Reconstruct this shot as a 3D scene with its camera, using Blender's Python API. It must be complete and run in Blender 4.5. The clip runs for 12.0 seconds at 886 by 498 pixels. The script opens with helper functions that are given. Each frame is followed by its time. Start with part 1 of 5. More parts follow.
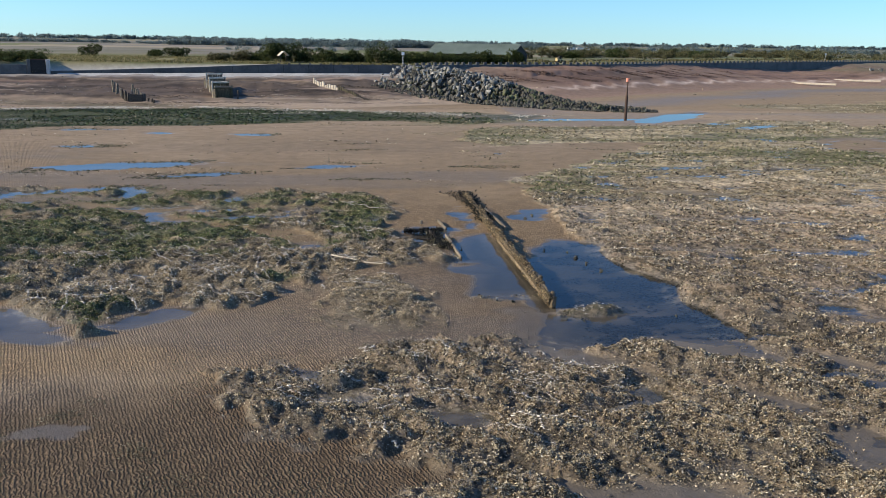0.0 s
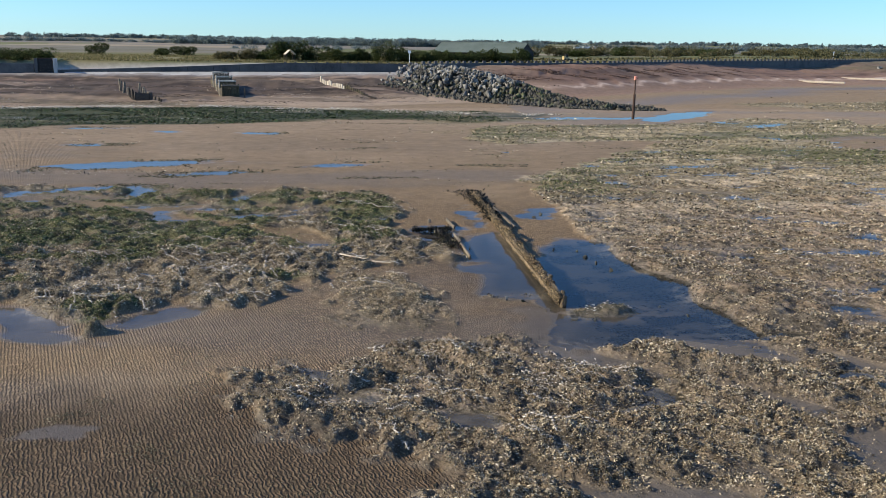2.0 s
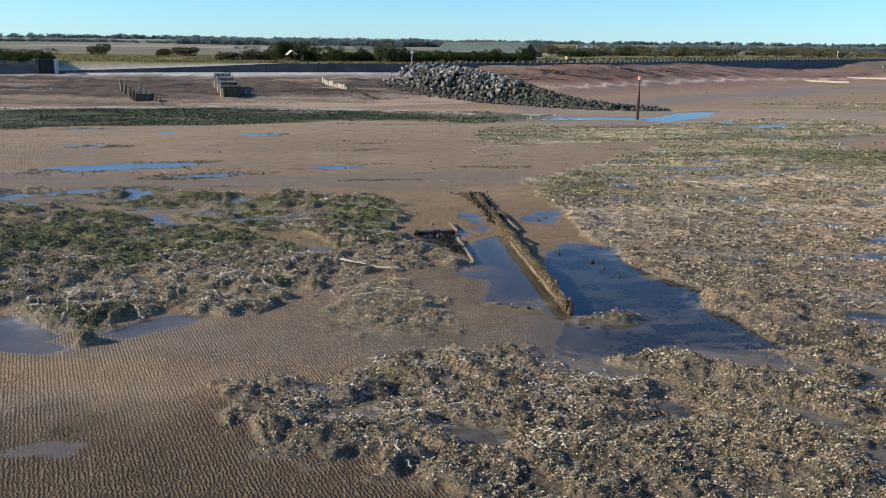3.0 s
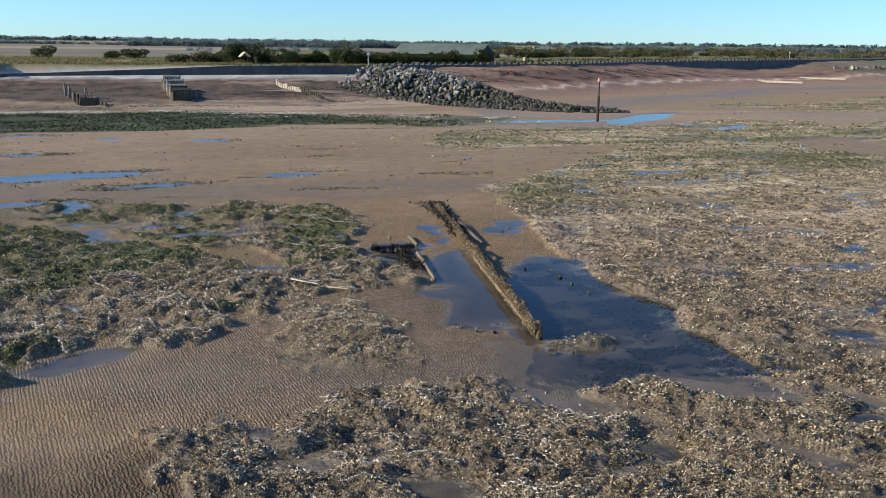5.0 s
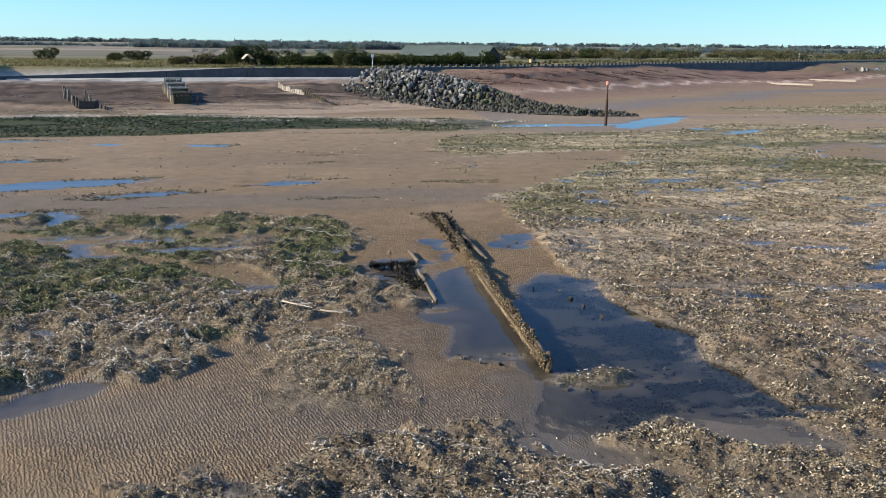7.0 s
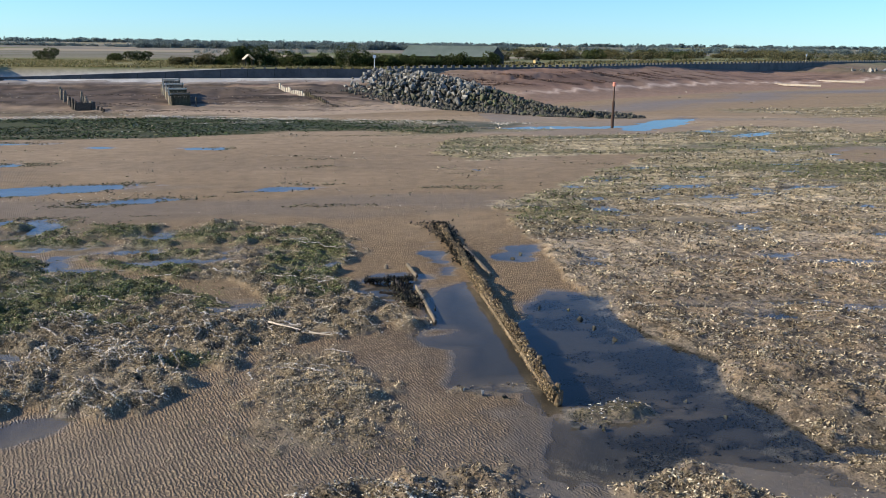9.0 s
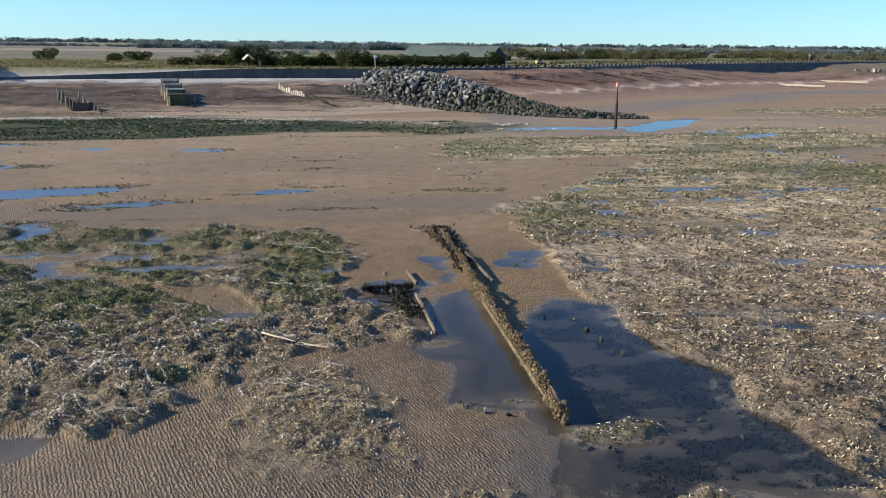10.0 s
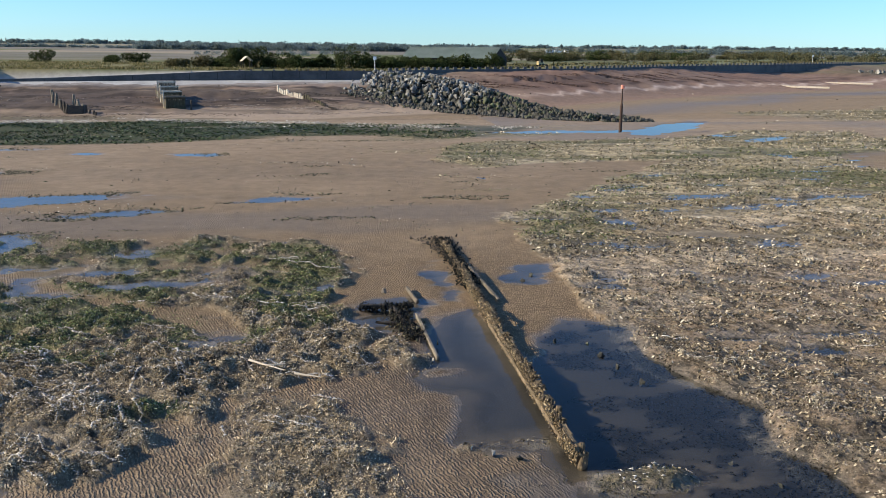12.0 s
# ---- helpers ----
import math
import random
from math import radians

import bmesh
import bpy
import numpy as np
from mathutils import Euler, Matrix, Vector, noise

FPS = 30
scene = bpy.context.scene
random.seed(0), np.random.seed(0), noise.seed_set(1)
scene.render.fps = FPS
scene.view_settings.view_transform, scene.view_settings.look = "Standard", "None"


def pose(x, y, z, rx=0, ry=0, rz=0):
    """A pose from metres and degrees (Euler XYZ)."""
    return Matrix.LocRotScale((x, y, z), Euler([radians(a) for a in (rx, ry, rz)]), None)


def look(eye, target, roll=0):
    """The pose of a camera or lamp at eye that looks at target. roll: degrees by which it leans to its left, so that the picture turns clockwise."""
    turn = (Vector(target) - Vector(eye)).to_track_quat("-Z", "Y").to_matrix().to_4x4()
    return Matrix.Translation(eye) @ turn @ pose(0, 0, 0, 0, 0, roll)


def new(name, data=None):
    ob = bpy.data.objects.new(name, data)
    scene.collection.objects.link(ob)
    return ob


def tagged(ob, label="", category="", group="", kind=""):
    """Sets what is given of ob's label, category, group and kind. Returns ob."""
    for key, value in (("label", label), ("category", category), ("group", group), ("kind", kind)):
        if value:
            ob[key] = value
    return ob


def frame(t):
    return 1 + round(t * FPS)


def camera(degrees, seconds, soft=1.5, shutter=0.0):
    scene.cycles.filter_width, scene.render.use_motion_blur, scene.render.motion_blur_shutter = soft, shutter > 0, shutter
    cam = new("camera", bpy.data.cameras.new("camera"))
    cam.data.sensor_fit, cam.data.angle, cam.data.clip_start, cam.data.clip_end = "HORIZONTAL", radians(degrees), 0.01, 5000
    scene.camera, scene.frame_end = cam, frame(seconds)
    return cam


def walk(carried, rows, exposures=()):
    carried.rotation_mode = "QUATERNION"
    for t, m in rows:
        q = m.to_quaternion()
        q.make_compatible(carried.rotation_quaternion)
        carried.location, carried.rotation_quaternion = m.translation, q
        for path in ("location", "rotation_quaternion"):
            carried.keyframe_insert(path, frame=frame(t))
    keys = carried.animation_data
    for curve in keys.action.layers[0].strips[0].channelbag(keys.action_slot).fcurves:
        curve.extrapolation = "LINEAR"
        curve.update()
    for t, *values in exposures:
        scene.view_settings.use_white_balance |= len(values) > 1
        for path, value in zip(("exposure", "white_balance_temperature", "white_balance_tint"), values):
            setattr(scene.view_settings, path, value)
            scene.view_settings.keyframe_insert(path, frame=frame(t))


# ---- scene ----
cam = camera(56.4, 12.0, soft=0.85)
METRES, EYE, TILT, LEAN, TURN = 12.69, 10.0, 0.0, 0.0, -6.9
ROWS = [
    (0.0, 0.0, 0.0, 0.0, 0.21, -13.97, -0.83),
    (0.5, -0.0042, -0.0033, -0.0003, 0.31, -13.97, -0.83),
    (1.0, -0.008, -0.0016, -0.0014, 0.41, -13.93, -0.8),
    (1.5, -0.0096, 0.0013, -0.0029, 0.5, -14.02, -0.8),
    (2.0, -0.011, 0.0183, -0.0039, 0.61, -14.06, -0.77),
    (2.5, -0.0127, 0.0497, -0.0046, 0.73, -14.06, -0.73),
    (4.5, -0.0147, 0.2437, -0.0027, 0.69, -14.03, -0.53),
    (4.6, -0.0142, 0.2540, -0.0023, 0.05, -14.02, -0.55),
    (4.7, -0.0136, 0.2647, -0.0018, -0.72, -14.00, -0.56),
    (4.8, -0.0129, 0.2755, -0.0013, -1.60, -13.98, -0.57),
    (4.9, -0.0121, 0.2864, -0.0008, -2.10, -13.96, -0.58),
    (5.0, -0.0114, 0.2973, -0.0002, -2.12, -13.95, -0.58),
    (5.5, -0.0072, 0.3476, 0.0024, -2.01, -13.92, -0.57),
    (6.0, -0.0015, 0.3969, 0.0079, -1.92, -13.91, -0.57),
    (6.5, 0.0034, 0.4463, 0.0114, -1.82, -13.9, -0.57),
    (7.0, 0.0071, 0.496, 0.0119, -1.72, -13.88, -0.56),
    (9.0, 0.0252, 0.696, 0.0112, -1.46, -13.85, -0.57),
    (9.5, 0.0281, 0.7467, 0.0094, -1.41, -13.84, -0.56),
    (10.0, 0.0292, 0.7969, 0.0083, -1.37, -13.84, -0.57),
    (10.5, 0.0279, 0.8474, 0.0077, -1.34, -13.84, -0.54),
    (11.0, 0.0265, 0.8975, 0.0083, -1.34, -13.84, -0.55),
    (11.5, 0.0264, 0.9448, 0.0095, -1.34, -13.86, -0.56),
    (12.0, 0.0273, 0.9853, 0.0115, -1.35, -13.76, -0.55),
]
walk(cam, [(t, pose(0, 0, EYE, TILT, LEAN, TURN) @ pose(METRES * x, METRES * y, METRES * z, 90 + pitch, roll, yaw)) for t, x, y, z, yaw, pitch, roll in ROWS], exposures=((0.0, 0.56), (5.0, 0.56), (5.5, 0.65), (7.2, 0.65), (9.0, 0.62), (12.0, 0.60)))


# ---- world, sun ----
SUN_EL, SUN_TO = 26.5, Vector((-1.0, 0.07, 0.0)).normalized()
world = bpy.data.worlds.new("sky")
scene.world = world
world.use_nodes = True
wn = world.node_tree.nodes
sky = wn.new("ShaderNodeTexSky")
sky.sky_type = "NISHITA"
sky.sun_disc = False
sky.sun_elevation = radians(SUN_EL)
sky.sun_rotation = math.atan2(SUN_TO.x, SUN_TO.y)
sky.air_density, sky.dust_density, sky.ozone_density = 1.0, 0.0, 3.5
wn["Background"].inputs["Strength"].default_value = 0.097
cool = wn.new("ShaderNodeMix")
cool.data_type, cool.blend_type = "RGBA", "MULTIPLY"
cool.inputs[0].default_value, cool.inputs[7].default_value = 1.0, (0.56, 0.91, 1.33, 1.0)
world.node_tree.links.new(sky.outputs[0], cool.inputs[6])
even = wn.new("ShaderNodeMix")
even.data_type = "RGBA"
even.inputs[0].default_value, even.inputs[7].default_value = 0.12, (2.8, 4.85, 6.7, 1.0)
world.node_tree.links.new(cool.outputs[2], even.inputs[6])
world.node_tree.links.new(even.outputs[2], wn["Background"].inputs["Color"])
sun = new("sun", bpy.data.lights.new("sun", "SUN"))
sun.data.energy, sun.data.angle, sun.data.color = 5.0, radians(0.6), (1.0, 0.88, 0.67)
sun_way = Vector((SUN_TO.x * math.cos(radians(SUN_EL)), SUN_TO.y * math.cos(radians(SUN_EL)), math.sin(radians(SUN_EL))))
sun.matrix_world = look(sun_way * 50, (0, 0, 0))


# ---- materials ----
def tree_of(name):
    m = bpy.data.materials.new(name)
    m.use_nodes = True
    return m, m.node_tree.nodes, m.node_tree.links, m.node_tree.nodes["Principled BSDF"]


def noise_node(n, l, scale, detail=5.0, rough=0.6, space=None, distort=0.0):
    q = n.new("ShaderNodeTexNoise")
    q.inputs["Scale"].default_value, q.inputs["Detail"].default_value = scale, detail
    q.inputs["Roughness"].default_value, q.inputs["Distortion"].default_value = rough, distort
    if space is not None:
        l.new(space, q.inputs["Vector"])
    return q.outputs["Fac"]


def math_node(n, l, op, a, b=0.0, clamp=False):
    q = n.new("ShaderNodeMath")
    q.operation, q.use_clamp = op, clamp
    for i, v in enumerate((a, b)):
        if isinstance(v, (int, float)):
            q.inputs[i].default_value = v
        else:
            l.new(v, q.inputs[i])
    return q.outputs[0]


def remap(n, l, v, a, b, c=0.0, d=1.0):
    q = n.new("ShaderNodeMapRange")
    l.new(v, q.inputs["Value"])
    for k, x in zip(("From Min", "From Max", "To Min", "To Max"), (a, b, c, d)):
        q.inputs[k].default_value = x
    return q.outputs["Result"]


def mix(n, l, f, a, b, blend="MIX"):
    q = n.new("ShaderNodeMix")
    q.data_type, q.blend_type = "RGBA", blend
    for sock, v in ((q.inputs[0], f), (q.inputs[6], a), (q.inputs[7], b)):
        if isinstance(v, (int, float)):
            sock.default_value = v
        elif isinstance(v, tuple):
            sock.default_value = (*v, 1.0)
        else:
            l.new(v, sock)
    return q.outputs[2]


def surface(name, dark, light, scale=4.0, rough=0.85, bump=0.4, depth=0.02, vary=0.0, island=False, third=None, spec=0.3, metal=0.0):
    """A worn natural surface: two colours in broad and fine noise, a third in stains, relief, and a shift of tone from piece to piece."""
    m, n, l, p = tree_of(name)
    co = n.new("ShaderNodeNewGeometry").outputs["Position"] if not vary or island else n.new("ShaderNodeTexCoord").outputs["Object"]
    broad, fine = noise_node(n, l, scale, 4, 0.6, co), noise_node(n, l, scale * 7, 5, 0.7, co)
    f = remap(n, l, math_node(n, l, "ADD", math_node(n, l, "MULTIPLY", broad, 0.6), math_node(n, l, "MULTIPLY", fine, 0.4)), 0.36, 0.64)
    col = mix(n, l, f, dark, light)
    if third:
        col = mix(n, l, remap(n, l, noise_node(n, l, scale * 0.45, 3, 0.6, co), 0.52, 0.62), col, third)
    if vary:
        r = n.new("ShaderNodeNewGeometry").outputs["Random Per Island"] if island else n.new("ShaderNodeObjectInfo").outputs["Random"]
        hsv = n.new("ShaderNodeHueSaturation")
        l.new(remap(n, l, r, 0, 1, 1 - vary, 1 + vary), hsv.inputs["Value"])
        l.new(col, hsv.inputs["Color"])
        col = hsv.outputs[0]
    l.new(col, p.inputs["Base Color"])
    l.new(remap(n, l, fine, 0.3, 0.7, rough - 0.1, min(1.0, rough + 0.1)), p.inputs["Roughness"])
    p.inputs["Specular IOR Level"].default_value, p.inputs["Metallic"].default_value = spec, metal
    if bump:
        b = n.new("ShaderNodeBump")
        b.inputs["Strength"].default_value, b.inputs["Distance"].default_value = bump, depth
        l.new(math_node(n, l, "ADD", broad, fine), b.inputs["Height"])
        l.new(b.outputs[0], p.inputs["Normal"])
    return m


def shell_mat(name, colours, rough=0.6, spec=0.4, thin=0.0):
    """Loose shells or fronds: each piece takes its own tone from a short ramp."""
    m, n, l, p = tree_of(name)
    r = n.new("ShaderNodeNewGeometry")
    ramp = n.new("ShaderNodeValToRGB")
    ramp.color_ramp.interpolation = "LINEAR"
    while len(ramp.color_ramp.elements) < len(colours):
        ramp.color_ramp.elements.new(0.5)
    for e, (at, c) in zip(ramp.color_ramp.elements, colours):
        e.position, e.color = at, (*c, 1)
    l.new(r.outputs["Random Per Island"], ramp.inputs[0])
    broad = noise_node(n, l, 1.1, 4, 0.65, r.outputs["Position"])
    col = mix(n, l, remap(n, l, broad, 0.38, 0.62, 0.0, 0.9), ramp.outputs[0], mix(n, l, 1.0, ramp.outputs[0], (0.48, 0.45, 0.42), "MULTIPLY"))
    l.new(col, p.inputs["Base Color"])
    p.inputs["Roughness"].default_value, p.inputs["Specular IOR Level"].default_value = rough, spec
    if thin:
        back, both = n.new("ShaderNodeBsdfTranslucent"), n.new("ShaderNodeMixShader")
        l.new(col, back.inputs["Color"])
        both.inputs[0].default_value = thin
        l.new(p.outputs[0], both.inputs[1])
        l.new(back.outputs[0], both.inputs[2])
        l.new(both.outputs[0], n["Material Output"].inputs["Surface"])
    return m


def ground_mat():
    m, n, l, p = tree_of("tidal_flat")
    geo = n.new("ShaderNodeNewGeometry").outputs["Position"]
    kind = n.new("ShaderNodeAttribute")
    kind.attribute_name = "kind"
    attr = n.new("ShaderNodeAttribute")
    attr.attribute_name = "mask"
    sep = n.new("ShaderNodeSeparateColor")
    l.new(attr.outputs["Color"], sep.inputs[0])
    ripple, wet, rough_bed = sep.outputs[0], sep.outputs[1], sep.outputs[2]
    fine, mid, grain = noise_node(n, l, 9.0, 6, 0.7, geo), noise_node(n, l, 0.8, 4, 0.6, geo), noise_node(n, l, 60.0, 3, 0.7, geo)
    tone = math_node(n, l, "ADD", math_node(n, l, "MULTIPLY", fine, 0.5), math_node(n, l, "MULTIPLY", mid, 0.5))
    hsv = n.new("ShaderNodeHueSaturation")
    l.new(remap(n, l, tone, 0.3, 0.7, 0.68, 1.32), hsv.inputs["Value"])
    l.new(kind.outputs["Color"], hsv.inputs["Color"])
    col = mix(n, l, math_node(n, l, "MULTIPLY", wet, 0.55), hsv.outputs[0], (0.055, 0.050, 0.045))
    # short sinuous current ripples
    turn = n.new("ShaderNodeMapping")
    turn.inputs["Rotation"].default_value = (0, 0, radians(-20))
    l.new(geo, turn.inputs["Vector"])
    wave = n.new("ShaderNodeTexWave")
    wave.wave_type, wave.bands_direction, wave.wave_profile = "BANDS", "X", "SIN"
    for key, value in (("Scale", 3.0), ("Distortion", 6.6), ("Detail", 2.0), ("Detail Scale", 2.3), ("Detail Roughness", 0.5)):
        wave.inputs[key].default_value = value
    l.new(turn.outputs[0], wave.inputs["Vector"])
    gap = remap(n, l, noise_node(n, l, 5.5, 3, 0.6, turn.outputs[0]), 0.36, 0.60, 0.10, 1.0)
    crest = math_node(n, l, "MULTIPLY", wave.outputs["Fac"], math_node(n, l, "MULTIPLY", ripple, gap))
    crest_light = remap(n, l, crest, 0.3, 0.85, 0.0, 0.5)
    # ripple shading put into the colour too: wet ground darkened, crests lightened
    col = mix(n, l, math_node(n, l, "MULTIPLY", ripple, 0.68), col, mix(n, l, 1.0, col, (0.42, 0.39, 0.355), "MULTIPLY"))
    col = mix(n, l, crest_light, col, mix(n, l, 1.0, kind.outputs["Color"], (1.95, 1.89, 1.74), "MULTIPLY"))
    # packed shells and mud of the beds, combed along the ebb
    comb, comb2 = n.new("ShaderNodeMapping"), n.new("ShaderNodeMapping")
    comb.inputs["Rotation"].default_value = (0, 0, radians(-35))
    comb2.inputs["Scale"].default_value = (1.0, 0.45, 1.0)
    l.new(geo, comb.inputs["Vector"])
    l.new(comb.outputs[0], comb2.inputs["Vector"])
    shell = noise_node(n, l, 11.0, 5, 0.75, comb2.outputs[0])
    clump = noise_node(n, l, 2.2, 4, 0.65, comb2.outputs[0])
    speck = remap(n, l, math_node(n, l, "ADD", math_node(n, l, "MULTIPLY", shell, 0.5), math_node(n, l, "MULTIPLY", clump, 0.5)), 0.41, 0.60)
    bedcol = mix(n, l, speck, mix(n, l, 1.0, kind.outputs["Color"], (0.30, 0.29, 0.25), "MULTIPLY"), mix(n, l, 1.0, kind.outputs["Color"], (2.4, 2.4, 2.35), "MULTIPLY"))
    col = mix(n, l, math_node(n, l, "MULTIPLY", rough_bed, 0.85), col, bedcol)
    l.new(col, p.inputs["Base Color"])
    h = math_node(n, l, "ADD", math_node(n, l, "MULTIPLY", crest, 0.052), math_node(n, l, "MULTIPLY", fine, 0.02))
    h = math_node(n, l, "ADD", h, math_node(n, l, "MULTIPLY", math_node(n, l, "MULTIPLY", shell, rough_bed), 0.22))
    h = math_node(n, l, "ADD", h, math_node(n, l, "MULTIPLY", grain, 0.004))
    b = n.new("ShaderNodeBump")
    b.inputs["Strength"].default_value, b.inputs["Distance"].default_value = 0.9, 1.0
    l.new(h, b.inputs["Height"])
    l.new(b.outputs[0], p.inputs["Normal"])
    l.new(remap(n, l, math_node(n, l, "ADD", wet, math_node(n, l, "MULTIPLY", fine, 0.2)), 0.1, 1.1, 0.9, 0.32), p.inputs["Roughness"])
    l.new(remap(n, l, wet, 0.0, 0.8, 0.10, 0.5), p.inputs["Specular IOR Level"])
    return m


def water_mat():
    m, n, l, p = tree_of("still_water")
    geo = n.new("ShaderNodeNewGeometry").outputs["Position"]
    clear, gloss, fres, add = n.new("ShaderNodeBsdfTransparent"), n.new("ShaderNodeBsdfGlossy"), n.new("ShaderNodeFresnel"), n.new("ShaderNodeMixShader")
    clear.inputs["Color"].default_value = (0.66, 0.71, 0.76, 1)
    gloss.inputs["Roughness"].default_value = 0.03
    fres.inputs["IOR"].default_value = 1.27
    b = n.new("ShaderNodeBump")
    b.inputs["Strength"].default_value, b.inputs["Distance"].default_value = 0.06, 0.01
    l.new(noise_node(n, l, 3.0, 3, 0.5, geo), b.inputs["Height"])
    l.new(b.outputs[0], gloss.inputs["Normal"])
    l.new(b.outputs[0], fres.inputs["Normal"])
    l.new(fres.outputs[0], add.inputs[0])
    l.new(clear.outputs[0], add.inputs[1])
    l.new(gloss.outputs[0], add.inputs[2])
    l.new(add.outputs[0], n["Material Output"].inputs["Surface"])
    return m


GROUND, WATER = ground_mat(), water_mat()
MUSSEL = shell_mat("mussel_shells", ((0.08, (0.035, 0.030, 0.022)), (0.42, (0.290, 0.240, 0.155)), (0.82, (0.60, 0.505, 0.345)), (1.0, (0.72, 0.65, 0.52))), 0.65, 0.25)
WEED = shell_mat("brown_weed", ((0.0, (0.06, 0.050, 0.033)), (0.4, (0.42, 0.332, 0.205)), (0.85, (0.64, 0.522, 0.345)), (1.0, (0.82, 0.74, 0.59))), 0.65, 0.2)
GREEN = shell_mat("green_weed", ((0.0, (0.030, 0.040, 0.012)), (0.5, (0.115, 0.142, 0.044)), (0.85, (0.26, 0.285, 0.098)), (1.0, (0.56, 0.52, 0.30))), 0.65, 0.2)
CLOD = shell_mat("mud_clods", ((0.0, (0.02, 0.016, 0.013)), (0.6, (0.06, 0.047, 0.038)), (1.0, (0.14, 0.11, 0.085))), 0.8, 0.15)
RED_CLOD = shell_mat("red_shingle", ((0.0, (0.05, 0.03, 0.022)), (0.6, (0.15, 0.092, 0.068)), (1.0, (0.30, 0.20, 0.15))), 0.85, 0.1)
SHINGLE = shell_mat("pale_shingle", ((0.0, (0.25, 0.20, 0.16)), (0.6, (0.36, 0.29, 0.235)), (1.0, (0.5, 0.43, 0.36))), 0.8, 0.15)
STRIP_GREEN = shell_mat("strip_weed", ((0.0, (0.012, 0.02, 0.008)), (0.6, (0.040, 0.074, 0.020)), (0.9, (0.10, 0.14, 0.042)), (1.0, (0.26, 0.25, 0.13))), 0.6, 0.2)
WEED_DARK = shell_mat("dark_weed", ((0.0, (0.03, 0.034, 0.014)), (0.5, (0.09, 0.083, 0.044)), (1.0, (0.30, 0.26, 0.17))), 0.6, 0.25)
PALE = shell_mat("bleached_shells", ((0.0, (0.35, 0.30, 0.24)), (0.5, (0.55, 0.50, 0.42)), (1.0, (0.78, 0.74, 0.68))), 0.5)
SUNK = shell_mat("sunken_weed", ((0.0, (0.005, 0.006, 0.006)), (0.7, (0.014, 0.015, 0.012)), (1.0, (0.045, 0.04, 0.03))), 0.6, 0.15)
CRUST = shell_mat("tan_crust", ((0.0, (0.05, 0.036, 0.02)), (0.5, (0.22, 0.168, 0.10)), (1.0, (0.50, 0.395, 0.25))), 0.75, 0.15)
DARK_CRUST = shell_mat("dark_crust", ((0.0, (0.02, 0.017, 0.013)), (0.6, (0.075, 0.058, 0.04)), (1.0, (0.17, 0.13, 0.085))), 0.6, 0.3)
OLD_WOOD = surface("crusted_timber", (0.06, 0.045, 0.03), (0.26, 0.19, 0.115), 3.5, 0.9, 0.9, 0.05, 0.2, third=(0.12, 0.09, 0.055))
GREY_WOOD = surface("weathered_timber", (0.09, 0.075, 0.056), (0.26, 0.215, 0.16), 4.0, 0.85, 0.6, 0.02, 0.25)
DARK_WOOD = surface("wet_shaded_timber", (0.025, 0.02, 0.016), (0.08, 0.062, 0.045), 4.0, 0.7, 0.6, 0.02, 0.3)
MOSS_WOOD = surface("algae_timber", (0.04, 0.035, 0.02), (0.125, 0.105, 0.06), 3.0, 0.8, 0.6, 0.02, 0.25)
PALE_WOOD = surface("bleached_lit_timber", (0.42, 0.35, 0.26), (0.66, 0.58, 0.46), 3.0, 0.8, 0.4, 0.02, 0.12)
ROCK = surface("armour_stone", (0.07, 0.07, 0.068), (0.22, 0.217, 0.20), 0.9, 0.85, 0.7, 0.08, 0.45, third=(0.36, 0.335, 0.29))
# weedy low stone, darkened further for the shade between the armour stones
ROCK_LOW = surface("weedy_shaded_stone", (0.026, 0.027, 0.024), (0.10, 0.094, 0.08), 1.1, 0.75, 0.7, 0.06, 0.4, third=(0.05, 0.055, 0.032))
ROCK_GREEN = surface("algae_stone", (0.045, 0.06, 0.026), (0.13, 0.135, 0.065), 1.1, 0.75, 0.7, 0.06, 0.3)
CONCRETE = surface("sea_wall_concrete", (0.30, 0.29, 0.275), (0.50, 0.475, 0.445), 0.35, 0.85, 0.3, 0.03, 0.08, third=(0.36, 0.345, 0.33))
# stained wall concrete, with the shade on the wall darkened into its colour
WALL = surface("stained_shaded_concrete", (0.055, 0.057, 0.06), (0.125, 0.122, 0.118), 0.35, 0.85, 0.3, 0.03, 0.08, third=(0.11, 0.11, 0.105))
STEEL_RUST = surface("rusted_steel", (0.035, 0.022, 0.017), (0.10, 0.058, 0.04), 5.0, 0.8, 0.4, 0.01, 0.1)
RED_PAINT = surface("faded_red_paint", (0.62, 0.20, 0.13), (0.75, 0.32, 0.23), 6.0, 0.6, 0.1, 0.005)
YELLOW = surface("faded_yellow_paint", (0.42, 0.31, 0.14), (0.56, 0.43, 0.22), 3.0, 0.6, 0.1, 0.004)
WHITE_PAINT = surface("white_paint", (0.70, 0.70, 0.68), (0.82, 0.82, 0.80), 4.0, 0.55, 0.1, 0.004)
ROOF = surface("green_roof_sheeting", (0.17, 0.215, 0.19), (0.24, 0.285, 0.255), 0.3, 0.7, 0.1, 0.01, 0.06)
BLACK_BOARD = surface("tarred_boarding", (0.012, 0.012, 0.012), (0.035, 0.032, 0.03), 2.0, 0.8, 0.3, 0.02, 0.15)
LEAF = shell_mat("shrub_leaves", ((0.0, (0.045, 0.07, 0.022)), (0.5, (0.09, 0.125, 0.04)), (1.0, (0.16, 0.19, 0.07))), 0.7, 0.15, 0.45)
